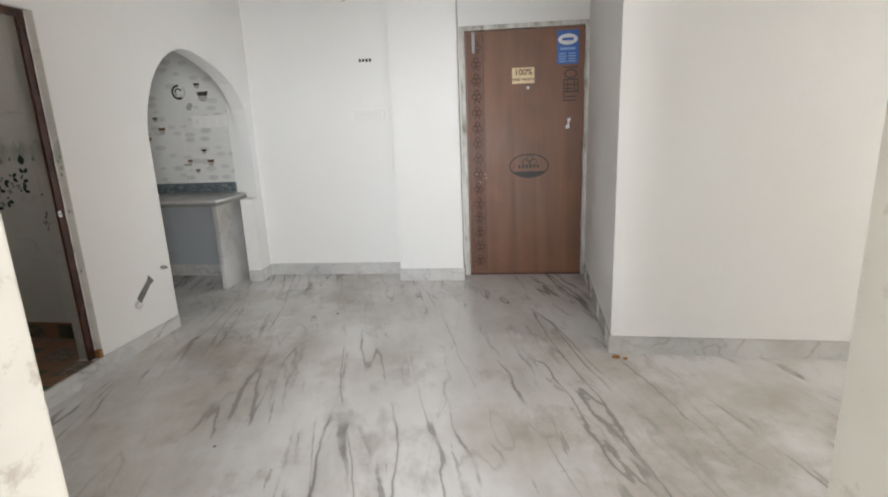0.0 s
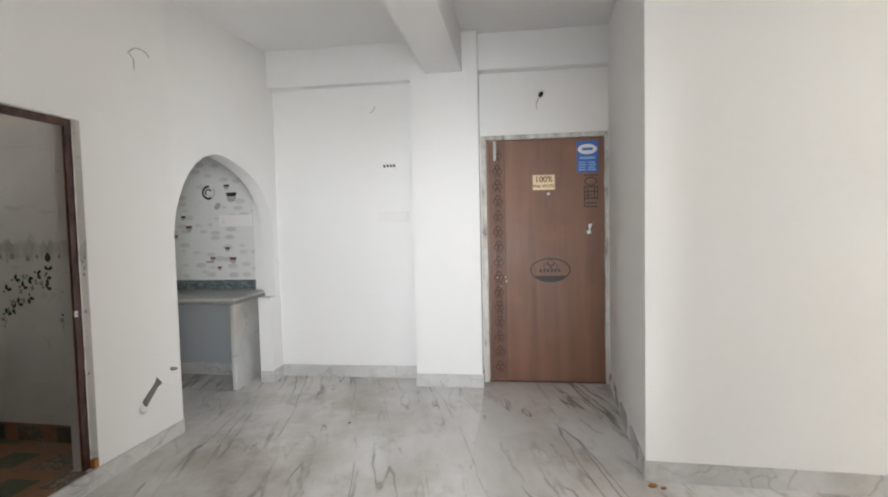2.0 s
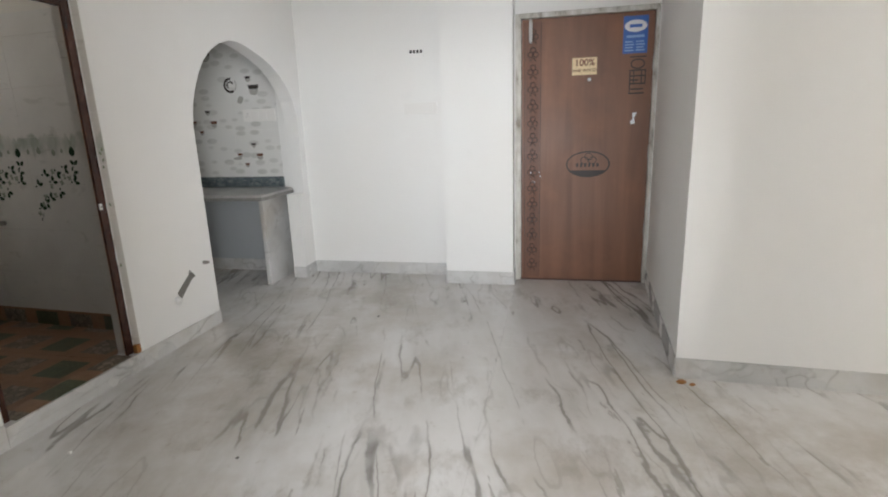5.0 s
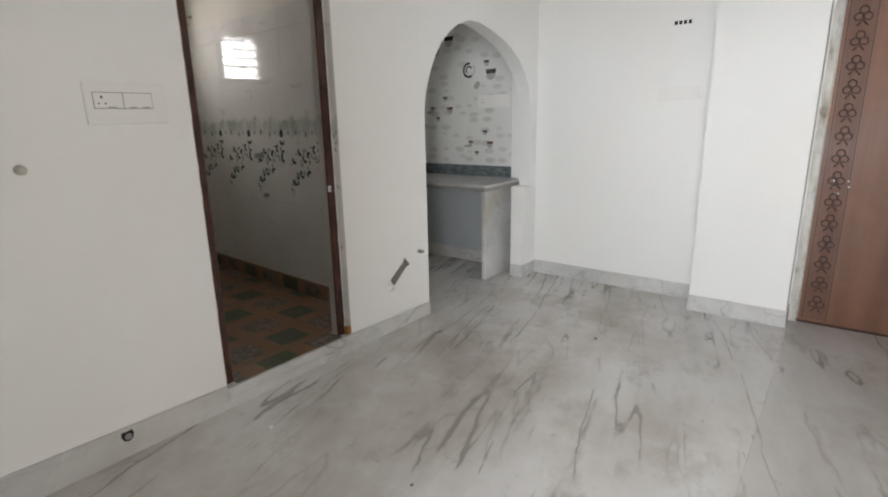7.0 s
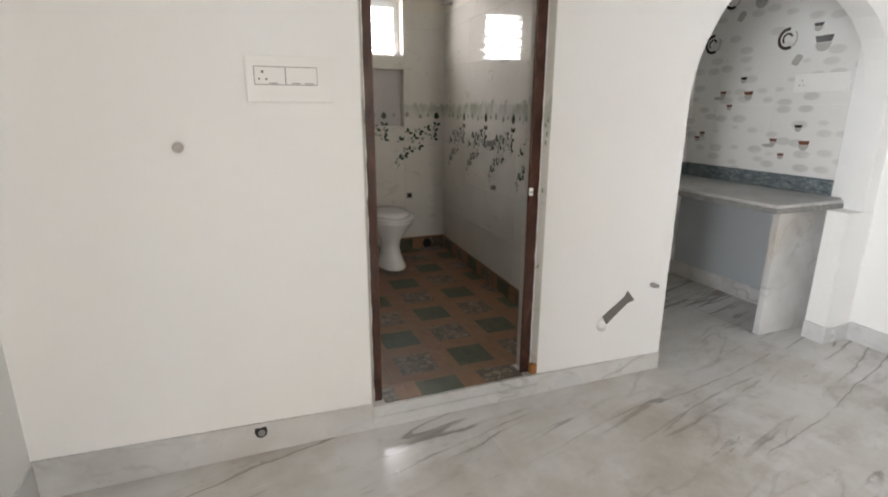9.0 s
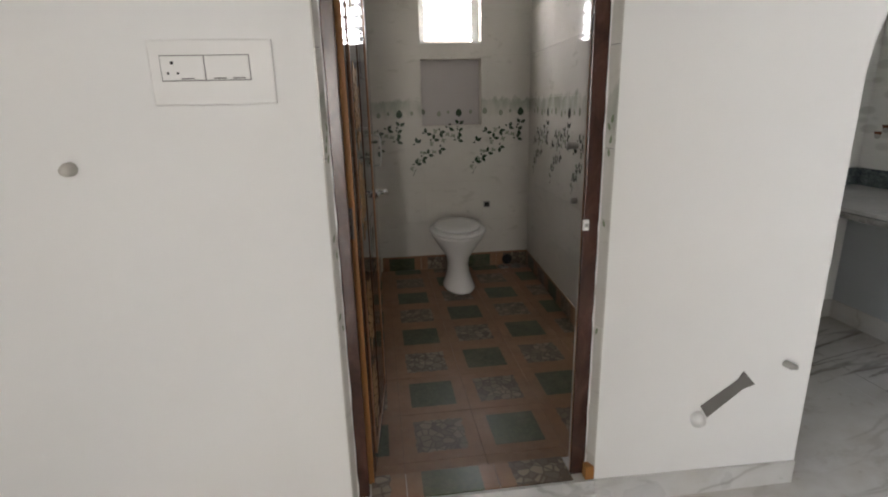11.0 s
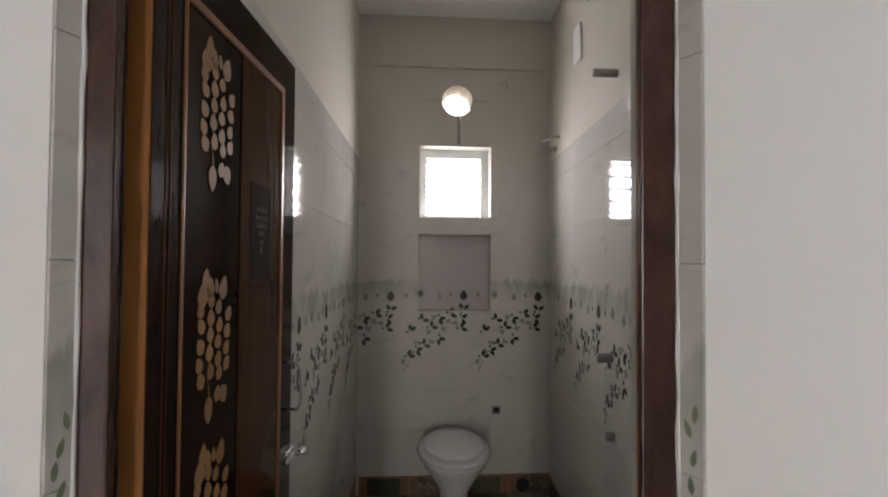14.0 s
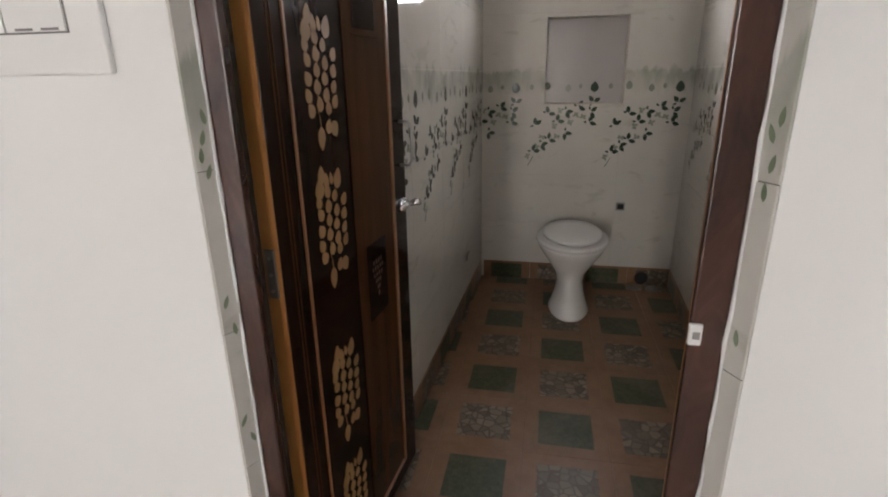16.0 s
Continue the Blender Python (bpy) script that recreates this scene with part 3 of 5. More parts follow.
def disc(cx, cz, rx, rz, off, n=28, inner=0.0):
    """A thin oval plate, or an oval ring, on the door's face."""
    bm = bmesh.new()
    o = [(cx + rx * math.cos(a), cz + rz * math.sin(a)) for a in (2 * math.pi * k / n for k in range(n))]
    if not inner:
        return prism(bm, o, lambda x, z: (x, LY - off, z), (0, 0.001, 0))
    i = [(cx + (rx - inner) * math.cos(a), cz + (rz - inner) * math.sin(a)) for a in (2 * math.pi * k / n for k in range(n))]
    for k in range(n):
        j = (k + 1) % n
        vs = [bm.verts.new((u, LY - off, v)) for u, v in (o[k], o[j], i[j], i[k])]
        bm.faces.new(vs)
    return bm


blue = part("blue_sticker", flat(0.180, 0.352, 1.775, 2.035, 0.0016), STICKER_BLUE, leaf, "blue maker's sticker with a white oval")
part("sticker_oval", disc(0.266, 1.965, 0.078, 0.042, 0.0026), STICKER_WHITE, blue)
part("sticker_mark", flat(0.222, 0.310, 1.955, 1.977, 0.0034), STICKER_BLUE, blue)
part("sticker_line", flat(0.205, 0.328, 1.885, 1.902, 0.0026), STICKER_PALE_BLUE, blue)
for col in (0.195, 0.272):
    for r in range(4):
        part("sticker_line", flat(col, col + 0.062 - 0.006 * (r % 2), 1.792 + 0.02 * r, 1.801 + 0.02 * r, 0.0024), STICKER_PALE_BLUE, blue)
cream = part("cream_sticker", flat(-0.182, 0.0, 1.640, 1.765, 0.0016), STICKER_CREAM, leaf, "cream sticker with dark red lettering")
words("100%", 0.068, Matrix.Translation((-0.09, LY - 0.0024, 1.727)) @ Euler((radians(90), 0, 0)).to_matrix().to_4x4(), INK_RED, cream, "lettering")
words("PINE WOOD", 0.031, Matrix.Translation((-0.091, LY - 0.0024, 1.671)) @ Euler((radians(90), 0, 0)).to_matrix().to_4x4(), INK_RED, cream, "lettering")
eye = part("spyhole", tube(bmesh.new(), [(-0.052, LY - 0.008, 1.605), (-0.052, LY + 0.004, 1.605)], 0.013, 14), STICKER_WHITE, leaf, "pale round spyhole", True)
# stencilled marks
oval = part("oval_stencil", disc(-0.045, 0.965, 0.168, 0.103, 0.0012, 40, 0.011), INK, leaf, "black oval stencil")
for dx, dz in ((-0.03, 0.03), (0.03, 0.03), (0.0, 0.06)):
    part("stencil_ring", disc(-0.04 + dx, 0.965 + dz, 0.032, 0.03, 0.0012, 20, 0.006), INK, oval)
low = [(-0.045 + 0.158 * math.cos(a), 0.965 + 0.094 * math.sin(a)) for a in (math.pi * (1.17 + 0.66 * k / 16) for k in range(17))]
part("stencil_base", prism(bmesh.new(), low, lambda x, z: (x, LY - 0.0012, z), (0, 0.001, 0)), INK, oval)
for k in range(6):
    part("stencil_letter", flat(-0.135 + k * 0.031, -0.117 + k * 0.031, 0.945, 0.972, 0.0012), INK, oval)
part("stencil_ring", disc(0.292, 1.70, 0.052, 0.038, 0.0012, 20, 0.010), INK, leaf)
for r, (a, b) in enumerate(((0.235, 0.352), (0.235, 0.352), (0.24, 0.345), (0.24, 0.30), (0.24, 0.345), (0.25, 0.34), (0.24, 0.345))):
    z = (1.75, 1.655, 1.615, 1.585, 1.56, 1.52, 1.49)[r]
    part("stencil_bar", flat(a, b, z - 0.005, z + 0.005, 0.0012), INK, leaf)
for x in (0.236, 0.345, 0.262, 0.318):
    part("stencil_bar", flat(x, x + 0.008, 1.485 if x < 0.25 else 1.55, 1.66, 0.0012), INK, leaf)
bolt = part("tower_bolt", cube(-0.508, -0.484, LY - 0.016, LY, 1.90, 2.06, 0.003), STEEL, leaf, "steel tower bolt")
part("bolt_rod", tube(bmesh.new(), [(-0.496, LY - 0.02, 1.89), (-0.496, LY - 0.02, 2.07)], 0.005, 8), STEEL, bolt)
for x, z in ((-0.49, 0.905), (-0.42, 0.905), (-0.49, 0.868), (-0.415, 0.872), (-0.475, 0.83), (-0.46, 0.83)):
    part("screw_hole", disc(x, z, 0.004, 0.004, 0.0042, 8), STICKER_WHITE, leaf)
for z in (0.45, 1.05, 1.7):
    part("hinge", cube(0.396, 0.408, LY - 0.006, LY + 0.004, z - 0.05, z + 0.05, 0.002), STEEL, door)

# ---- bathroom door ----
bdoor = thing("door_3", "open glossy dark brown bathroom door with gold leaf inlay in a brown stone frame", "door", kind="structure")
part("frame_post", cube(-2.652, -2.632, 2.098, 2.133, 0.1, 1.972, 0.004), FRAME_STONE, bdoor, "polished brown stone post")
part("frame_post", cube(-2.644, -2.632, 2.793, 2.839, 0.1, 1.972, 0.003), FRAME_STONE, bdoor, "polished brown stone post")
part("frame_head", cube(-2.648, -2.632, 2.1335, 2.7925, 1.927, 1.972, 0.003), FRAME_STONE, bdoor, "polished brown stone head")
part("frame_edge", cube(-2.6475, -2.6445, 2.793, 2.798, 0.1, 1.926), BEAD_WOOD, bdoor, "thin bare wood edge")
# strips of leftover tile beside the frame
REVEALS = ((Vector((-2.6005, 2.084)), Vector((-2.632, 2.0975)), 2.0805), (Vector((-2.6005, 2.8565)), Vector((-2.632, 2.8395)), 2.8595))
for front, back, wall_y in REVEALS:
    for k in range(7):
        z0, z1 = 0.1 + k * 0.2667, min(1.966, 0.1 + (k + 1) * 0.2667)
        lip = 0.0006 * (k % 2)
        deep = back.y if wall_y < 2.5 else 2.818
        strip = [(front.x - lip, wall_y), (front.x - lip, front.y), tuple(back), (-2.6485, back.y), (-2.6485, deep), (-2.72, deep), (-2.72, wall_y)]
        if wall_y < 2.5:
            del strip[3:5]
        part("tile_strip", prism(bmesh.new(), strip, lambda x, y: (x, y, z0 + 0.0008), (0, 0, z1 - z0 - 0.0016)), BATH_TILE, bdoor, "cut bathroom tile strip")
part("corner_chip", cube(-2.625, -2.598, 2.829, 2.8585, 0.101, 0.15, 0.002), ORANGE_WOOD, bdoor, "orange tile chip")
catch = part("door_catch", cube(-2.634, -2.625, 2.790, 2.808, 0.934, 0.966, 0.003), PLASTIC, bdoor, "white latch keeper")
part("catch_slot", cube(-2.626, -2.623, 2.795, 2.804, 0.945, 0.955), PIPE_GREY, catch)

hinge_at = Vector((-2.69, 2.148, 0.0))
turn = math.atan2(0.052, 0.61)
LW, LT, LZ0, LZ1 = 0.622, 0.034, 0.10, 1.925
bleaf = part("door_leaf", cube(0.002, LW, -LT, 0, LZ0, LZ1, 0.002), DARK_LAMINATE, bdoor, "glossy dark brown laminated leaf, opened inward")
# the leaf's own axes: x along the leaf from the hinge, y out of its face
bleaf.matrix_local = Matrix.Translation(hinge_at) @ Matrix(((-math.cos(turn), math.sin(turn), 0, 0), (math.sin(turn), math.cos(turn), 0, 0), (0, 0, 1, 0), (0, 0, 0, 1)))
part("edge_strip", cube(-0.001, 0.0015, -LT + 0.001, -0.001, LZ0, LZ1), ORANGE_WOOD, bleaf, "bare orange wood edge")


def petal(bm, cx, cz, length, width, angle, y, depth=0.0012, n=10):
    """A leaf shape, pointed at both ends, as a thin plate."""
    o, h = [], n // 2
    for k in range(2 * h):
        t = 2 * (k if k < h else 2 * h - k) / h - 1
        u, v = t * length / 2, (1 if k < h else -1) * width / 2 * max(0.0, 1 - t * t) ** 0.75 * (1 - 0.25 * t)
        o.append((cx + u * math.cos(angle) - v * math.sin(angle), cz + u * math.sin(angle) + v * math.cos(angle)))
    return prism(bm, o, lambda x, z: (x, y, z), (0, depth, 0))


S0, S1, R0, R1 = 0.083, 0.520, 0.165, 1.832
part("bead", cube(S0 - 0.003, S0 + 0.003, 0, 0.004, R0, R1, 0.001), BEAD_WOOD, bleaf)
part("bead", cube(S1 - 0.008, S1 + 0.008, 0, 0.006, R0 - 0.008, R1 + 0.008, 0.002), BEAD_WOOD, bleaf)
part("bead", cube(S0 - 0.003, S1 - 0.008, 0, 0.006, R1 - 0.006, R1 + 0.008, 0.002), BEAD_WOOD, bleaf)
part("bead", cube(S0 - 0.003, S1 - 0.008, 0, 0.006, R0 - 0.008, R0 + 0.006, 0.002), BEAD_WOOD, bleaf)
part("brown_panel", cube(0.292, S1 - 0.008, 0, 0.0022, R0 + 0.006, R1 - 0.006), BROWN_LAMINATE, bleaf, "glossy mid-brown laminate strip")
for top in (1.59, 0.915):
    inset = part("inset_panel", cube(0.338, 0.452, 0.0022, 0.0032, top - 0.195, top, 0.0004), DARK_LAMINATE, bleaf, "dark inset with a pale ornament")
    part("inset_ledge", cube(0.330, 0.460, 0.0022, 0.0045, top - 0.211, top - 0.205, 0.001), BROWN_LAMINATE, inset)
    bm = bmesh.new()
    for r, (half, count) in enumerate(((0.022, 4), (0.028, 5), (0.022, 4), (0.012, 3), (0.005, 2), (0.0, 1))):
        for k in range(count):
            u = 0 if count == 1 else -half + 2 * half * k / (count - 1)
            petal(bm, 0.395 + u, top - 0.05 - 0.017 * r, 0.014, 0.007, radians(90 - 500 * u), 0.0033, 0.0005, 8)
    part("ornament", bm, CARVED_PALE, inset)
for s in (0.038, 0.048):
    part("groove_line", cube(s - 0.0012, s + 0.0012, 0, 0.0016, LZ0 + 0.02, LZ1 - 0.02), BROWN_LAMINATE, bleaf)


# one spray: pointed leaves in three staggered columns on a thin stalk
bm = bmesh.new()
rng = random.Random(4)
for r in range(6):
    for k, dx in enumerate((-0.050, -0.017, 0.016, 0.048)):
        if (r, k) in ((5, 1), (0, 3), (5, 0), (5, 3)):
            continue
        dz = -0.060 - 0.029 * r + (0.014 if k % 2 else 0.0) + rng.uniform(-0.003, 0.003)
        lean = (26, 10, -10, -26)[k] + rng.uniform(-9, 9)
        petal(bm, dx + rng.uniform(-0.004, 0.004), dz, rng.uniform(0.026, 0.030), rng.uniform(0.021, 0.025), radians(90 + lean), 0.0006, n=14)
for dx, dz, tall, wide, tilt in ((-0.034, -0.012, 0.038, 0.024, 84), (-0.016, -0.026, 0.036, 0.020, 98), (0.004, -0.024, 0.026, 0.014, 100), (0.030, -0.028, 0.044, 0.030, 72), (-0.044, -0.038, 0.038, 0.034, 104),
                                 (-0.018, -0.228, 0.046, 0.026, 268), (0.036, -0.214, 0.034, 0.030, 292)):
    petal(bm, dx, dz, tall, wide, radians(tilt), 0.0006, n=14)
for k in range(7):
    petal(bm, -0.016 + 0.004 * math.sin(k), -0.04 - 0.026 * k, 0.026, 0.0022, radians(90 + 6 * (-1) ** k), 0.0002, n=6)
inlay_mesh = to_mesh("leaf_inlay", bm, GOLD_LEAF)
for z in (1.798, 1.414, 1.130, 0.744, 0.44):
    ob = new("leaf_inlay", inlay_mesh)
    ob.parent, ob.location = bleaf, (0.195, 0, z)
    ob["label"] = "golden leaf spray inlay"
hinge = part("hinge", cube(-0.0035, 0.0, -LT + 0.006, -0.008, 0.93, 1.02, 0.001), HINGE, bleaf, "steel butt hinge")
for z in (0.945, 0.975, 1.005):
    part("screw", tube(bmesh.new(), [(-0.0055, -0.018, z), (-0.003, -0.018, z)], 0.003, 8), STEEL, hinge)
handle = part("pull_handle", tube(bmesh.new(), [(0.590, 0.0, 1.185), (0.590, 0.026, 1.185), (0.590, 0.034, 1.17), (0.590, 0.034, 1.085), (0.590, 0.026, 1.07), (0.590, 0.0, 1.07)], 0.004, 8), STEEL, bleaf, "steel pull handle", True)
latch = part("aldrop", cube(0.562, 0.617, 0, 0.010, 0.945, 0.975, 0.002), CHROME, bleaf, "chrome sliding latch")
part("latch_bolt", tube(bmesh.new(), [(0.537, 0.016, 0.96), (0.652, 0.016, 0.96)], 0.007, 10), CHROME, latch, "", True)
part("latch_knob", tube(bmesh.new(), [(0.597, 0.016, 0.96), (0.597, 0.05, 0.97)], [0.006, 0.009], 10), CHROME, latch, "", True)

# ragged plaster bead beside the stone posts
for y, side in ((2.0985, -1), (2.8385, 1)):
    pts = [(-2.631 + 0.002 * noise.noise((y, k * 0.9, 0)), y + side * 0.003 + 0.004 * noise.noise((k * 0.7, y, 3)), 0.1 + k * 0.0466) for k in range(41)]
    part("plaster_bead", tube(bmesh.new(), pts, [0.0035 + 0.0025 * noise.noise((k * 1.3, 5, y)) for k in range(41)], 6), PAINT, bdoor, "ragged white plaster bead", True)
for x in (-0.616, 0.437):
    pts = [(x + 0.005 * noise.noise((k * 0.8, x, 2)), FY - 0.002, 0.11 + k * 0.0497) for k in range(41)]
    part("plaster_bead", tube(bmesh.new(), pts, [0.006 + 0.004 * noise.noise((k * 1.1, 2, x)) for k in range(41)], 6), PAINT, door, "ragged white plaster bead", True)

# printed leaves on the cut tile strips
for side, u, z, a in ((0, 0.012, 0.955, 70), (0, 0.020, 0.905, 95), (0, 0.010, 0.73, 60), (0, 0.022, 0.69, 110), (0, 0.016, 1.215, 75), (0, 0.022, 1.245, 100), (0, 0.010, 1.19, 85), (0, 0.018, 1.165, 70),
                      (1, 0.018, 0.955, 80), (1, 0.012, 1.19, 100), (1, 0.020, 1.225, 70), (1, 0.016, 1.155, 85), (1, 0.010, 1.245, 95), (1, 0.02, 0.62, 100)):
    front, back, wall_y = REVEALS[side]
    d = (back - front).normalized()
    n = Vector((-d.y, d.x)) * (-1 if side == 0 else 1)
    bm = petal(bmesh.new(), u, z, 0.024, 0.008, radians(a), 0.0, 0.0006, 8)
    bm.transform(Matrix(((d.x, n.x, 0, front.x + n.x * 0.0012), (d.y, n.y, 0, front.y + n.y * 0.0012), (0, 0, 1, 0), (0, 0, 0, 1))))
    part("printed_leaf", bm, GREEN_PRINT, bdoor)

# marble sill of the bathroom door
structure("threshold", cube(-2.72, -2.591, 2.0805, 2.859, 0.05, 0.1, 0.002), SKIRT, "grey veined marble door sill", "door sill")
structure("threshold_face", cube(-2.6, -2.5905, 2.0805, 2.859, 0.0, 0.0495), SKIRT, "grey veined marble sill face", "door sill")

# ---- kitchen ----
counter = thing("kitchen_counter", "grey stone kitchen counter slab on a marble upright", "counter")
part("counter_top", cube(-3.83, -2.604, 4.277, YN, 0.785, 0.802, 0.002), COUNTER, counter, "dusty grey stone slab")
bm = cube(-3.83, -2.600, 4.272, YN, 0.757, 0.7845)
bmesh.ops.subdivide_edges(bm, edges=bm.edges[:], cuts=12, use_grid_fill=True)
for v in bm.verts:
    if v.co.y < 4.28 or v.co.x > -2.61:
        v.co += Vector((-1 if v.co.x > -2.61 else 0, 1 if v.co.y < 4.28 else 0, 0)) * 0.007 * noise.noise(v.co * 30)
part("slab_edge", bm, COUNTER_EDGE, counter, "rough cut slab edge")
part("upright", cube(-2.735, -2.695, 4.435, 4.873, 0, 0.757, 0.002), COUNTER_SIDE, counter, "grey veined marble upright")
# thin sheet: the wall below the slab is darker and bluer than elsewhere
structure("under_counter_wall", cube(-3.83, -2.74, YN - 0.003, YN, 0.1085, 0.756), UNDER_COUNTER, "darker blue-grey wall under the counter", "wall")
splash = thing("backsplash", "grey-green granite backsplash strip above the counter", "backsplash")
part("strip", cube(-3.83, -2.724, YN - 0.02, YN, 0.803, 0.897, 0.002), GRANITE, splash)
part("strip", cube(-3.83, -3.812, 4.275, YN - 0.021, 0.803, 0.897, 0.002), GRANITE, splash)
skirting([(-2.74, YN), (-3.83, YN)])
skirting([(-3.83, YN - 0.01), (-3.83, 3.5)])
structure("kitchen_floor_joint", cube(-3.83, -2.74, 4.428, 4.432, -0.004, 0.0006), PIPE_GREY, "floor joint under the counter", "floor joint")
socket = thing("kitchen_switchboard", "white kitchen switchboard on embossed tiles", "switchboard")
part("plate", cube(-3.056, -2.738, YN - 0.018, YN - 0.004, 1.392, 1.498, 0.004), PLASTIC, socket)
for k, x in enumerate((-3.03, -2.95, -2.87, -2.79)):
    part("switch", cube(x, x + 0.05, YN - 0.0205, YN - 0.016, 1.412, 1.478, 0.002), PLASTIC, socket)
for dx, dz in ((0.012, -0.012), (0.036, -0.012), (0.024, 0.014)):
    part("socket_hole", tube(bmesh.new(), [(-3.03 + dx, YN - 0.0215, 1.445 + dz), (-3.03 + dx, YN - 0.018, 1.445 + dz)], 0.004, 8), PLASTIC_LINE, socket)

# ---- switchboards, holes and pipe ends in the main room ----
board = thing("switchboard", "white switchboard with socket on the white wall", "switchboard")
part("plate", cube(XW, XW + 0.012, 1.705, 1.985, 1.305, 1.452, 0.004), PLASTIC, board)
part("bezel", cube(XW + 0.012, XW + 0.0135, 1.731, 1.932, 1.360, 1.418), PLASTIC_LINE, board, "thin dark module outline")
part("socket_module", cube(XW + 0.0125, XW + 0.016, 1.733, 1.828, 1.3622, 1.4158, 0.001), PLASTIC, board)
part("switch_module", cube(XW + 0.0125, XW + 0.016, 1.831, 1.930, 1.3622, 1.4158, 0.001), PLASTIC, board)
for y, z, r in ((1.758, 1.401, 0.004), (1.747, 1.378, 0.003), (1.769, 1.378, 0.003)):
    part("socket_hole", tube(bmesh.new(), [(XW + 0.0155, y, z), (XW + 0.0166, y, z)], r, 10), BLACK, board)
for y in (1.79, 1.862, 1.905):
    part("rocker", cube(XW + 0.016, XW + 0.0172, y - 0.014, y + 0.014, 1.364, 1.367), PLASTIC_LINE, board)
board2 = thing("switchboard", "blank white switchboard on the white wall", "switchboard")
part("plate", cube(-1.545, -1.262, YN - 0.012, YN, 1.40, 1.492, 0.005), PLASTIC, board2)
part("module", cube(-1.515, -1.30, YN - 0.015, YN - 0.011, 1.418, 1.474, 0.003), PLASTIC, board2)
part("corner_tab", cube(-1.283, -1.262, YN - 0.019, YN - 0.011, 1.42, 1.48, 0.004), PLASTIC, board2)
vent = thing("outlet_plate", "small plate with four dark slots on the white wall", "outlet plate")
part("plate", cube(-1.49, -1.362, YN - 0.006, YN, 1.845, 1.915, 0.002), PAINT, vent)
for k in range(4):
    part("slot", cube(-1.479 + 0.029 * k, -1.460 + 0.029 * k, YN - 0.0075, YN - 0.004, 1.883, 1.907), BLACK, vent)
stub = thing("pipe_stub", "grey pipe stub that sticks out of the white wall", "pipe", bm=tube(bmesh.new(), [(XW - 0.03, 1.485, 1.165), (XW + 0.012, 1.485, 1.165), (XW + 0.030, 1.487, 1.163), (XW + 0.038, 1.489, 1.160)], [0.018, 0.017, 0.014, 0.007], 9), material=PALE_CEMENT, smooth=True)
hole = thing("skirting_hole", "dark broken pipe hole in the skirting", "hole", bm=prism(bmesh.new(), [(1.626, 0.112), (1.622, 0.092), (1.632, 0.072), (1.648, 0.066), (1.664, 0.074), (1.670, 0.094), (1.664, 0.113), (1.646, 0.109)], lambda y, z: (XW + 0.004, y, z), (0.0055, 0, 0)), material=BLACK)
collar = thing("pipe_end", "cut grey pipe end in the broken skirting hole", "pipe", bm=tube(bmesh.new(), [(XW + 0.004, 1.648, 0.088), (XW + 0.014, 1.648, 0.088)], [0.014, 0.013], 12), material=PIPE_GREY, smooth=True)
chase = thing("wall_chase", "slanted cement filled chase in the white wall", "wall chase", bm=prism(bmesh.new(), [(3.205, 0.335), (3.232, 0.292), (3.345, 0.385), (3.385, 0.398), (3.34, 0.448), (3.325, 0.42)], lambda y, z: (XW - 0.002, y, z), (0.006, 0, 0)), material=CEMENT)
pipe_end = thing("pipe_end", "white plastic pipe end in the wall", "pipe", bm=tube(bmesh.new(), [(XW - 0.01, 3.20, 0.298), (XW + 0.024, 3.19, 0.29)], 0.022, 14), material=PLASTIC, smooth=True)
nub = thing("pipe_stub", "small grey pipe stub beside the arch", "pipe", bm=tube(bmesh.new(), [(XW - 0.02, 3.48, 0.463), (XW + 0.02, 3.49, 0.461), (XW + 0.028, 3.505, 0.459)], [0.012, 0.012, 0.007], 10), material=PIPE_GREY, smooth=True)


def wire(points, label):
    p = [Vector(q) for q in points]
    p = [p[0]] + p + [p[-1]]
    smooth = []
    for a, b, c, d in zip(p, p[1:], p[2:], p[3:]):
        for t in (0, 0.25, 0.5, 0.75):
            smooth.append(0.5 * (2 * b + (c - a) * t + (2 * a - 5 * b + 4 * c - d) * t * t + (3 * b - a - 3 * c + d) * t ** 3))
    return thing("wire", label, "wire", bm=tube(bmesh.new(), smooth + [p[-1]], 0.0016, 6), material=WIRE, smooth=True)


wire([(XW, 3.24, 2.44), (XW + 0.03, 3.26, 2.47), (XW + 0.06, 3.30, 2.46), (XW + 0.07, 3.33, 2.43)], "loose grey wire end on the wall")
wire([(XW, 3.24, 2.44), (XW + 0.035, 3.235, 2.40), (XW + 0.04, 3.23, 2.33)], "loose grey wire end on the wall")
wire([(-1.545, YN, 2.42), (-1.54, YN - 0.03, 2.40), (-1.545, YN - 0.05, 2.37), (-1.58, YN - 0.05, 2.355)], "loose wire hook on the wall")
holder = thing("lamp_holder", "black bulb holder on a loose wire above the door", "lamp holder", bm=tube(bmesh.new(), [(-0.11, 4.84, 2.42), (-0.11, 4.80, 2.425), (-0.10, 4.775, 2.43)], [0.008, 0.018, 0.015], 12), material=BLACK, smooth=True)
wire([(-0.12, 4.84, 2.41), (-0.135, 4.80, 2.38), (-0.145, 4.79, 2.34), (-0.135, 4.79, 2.30)], "loose wire under the bulb holder")

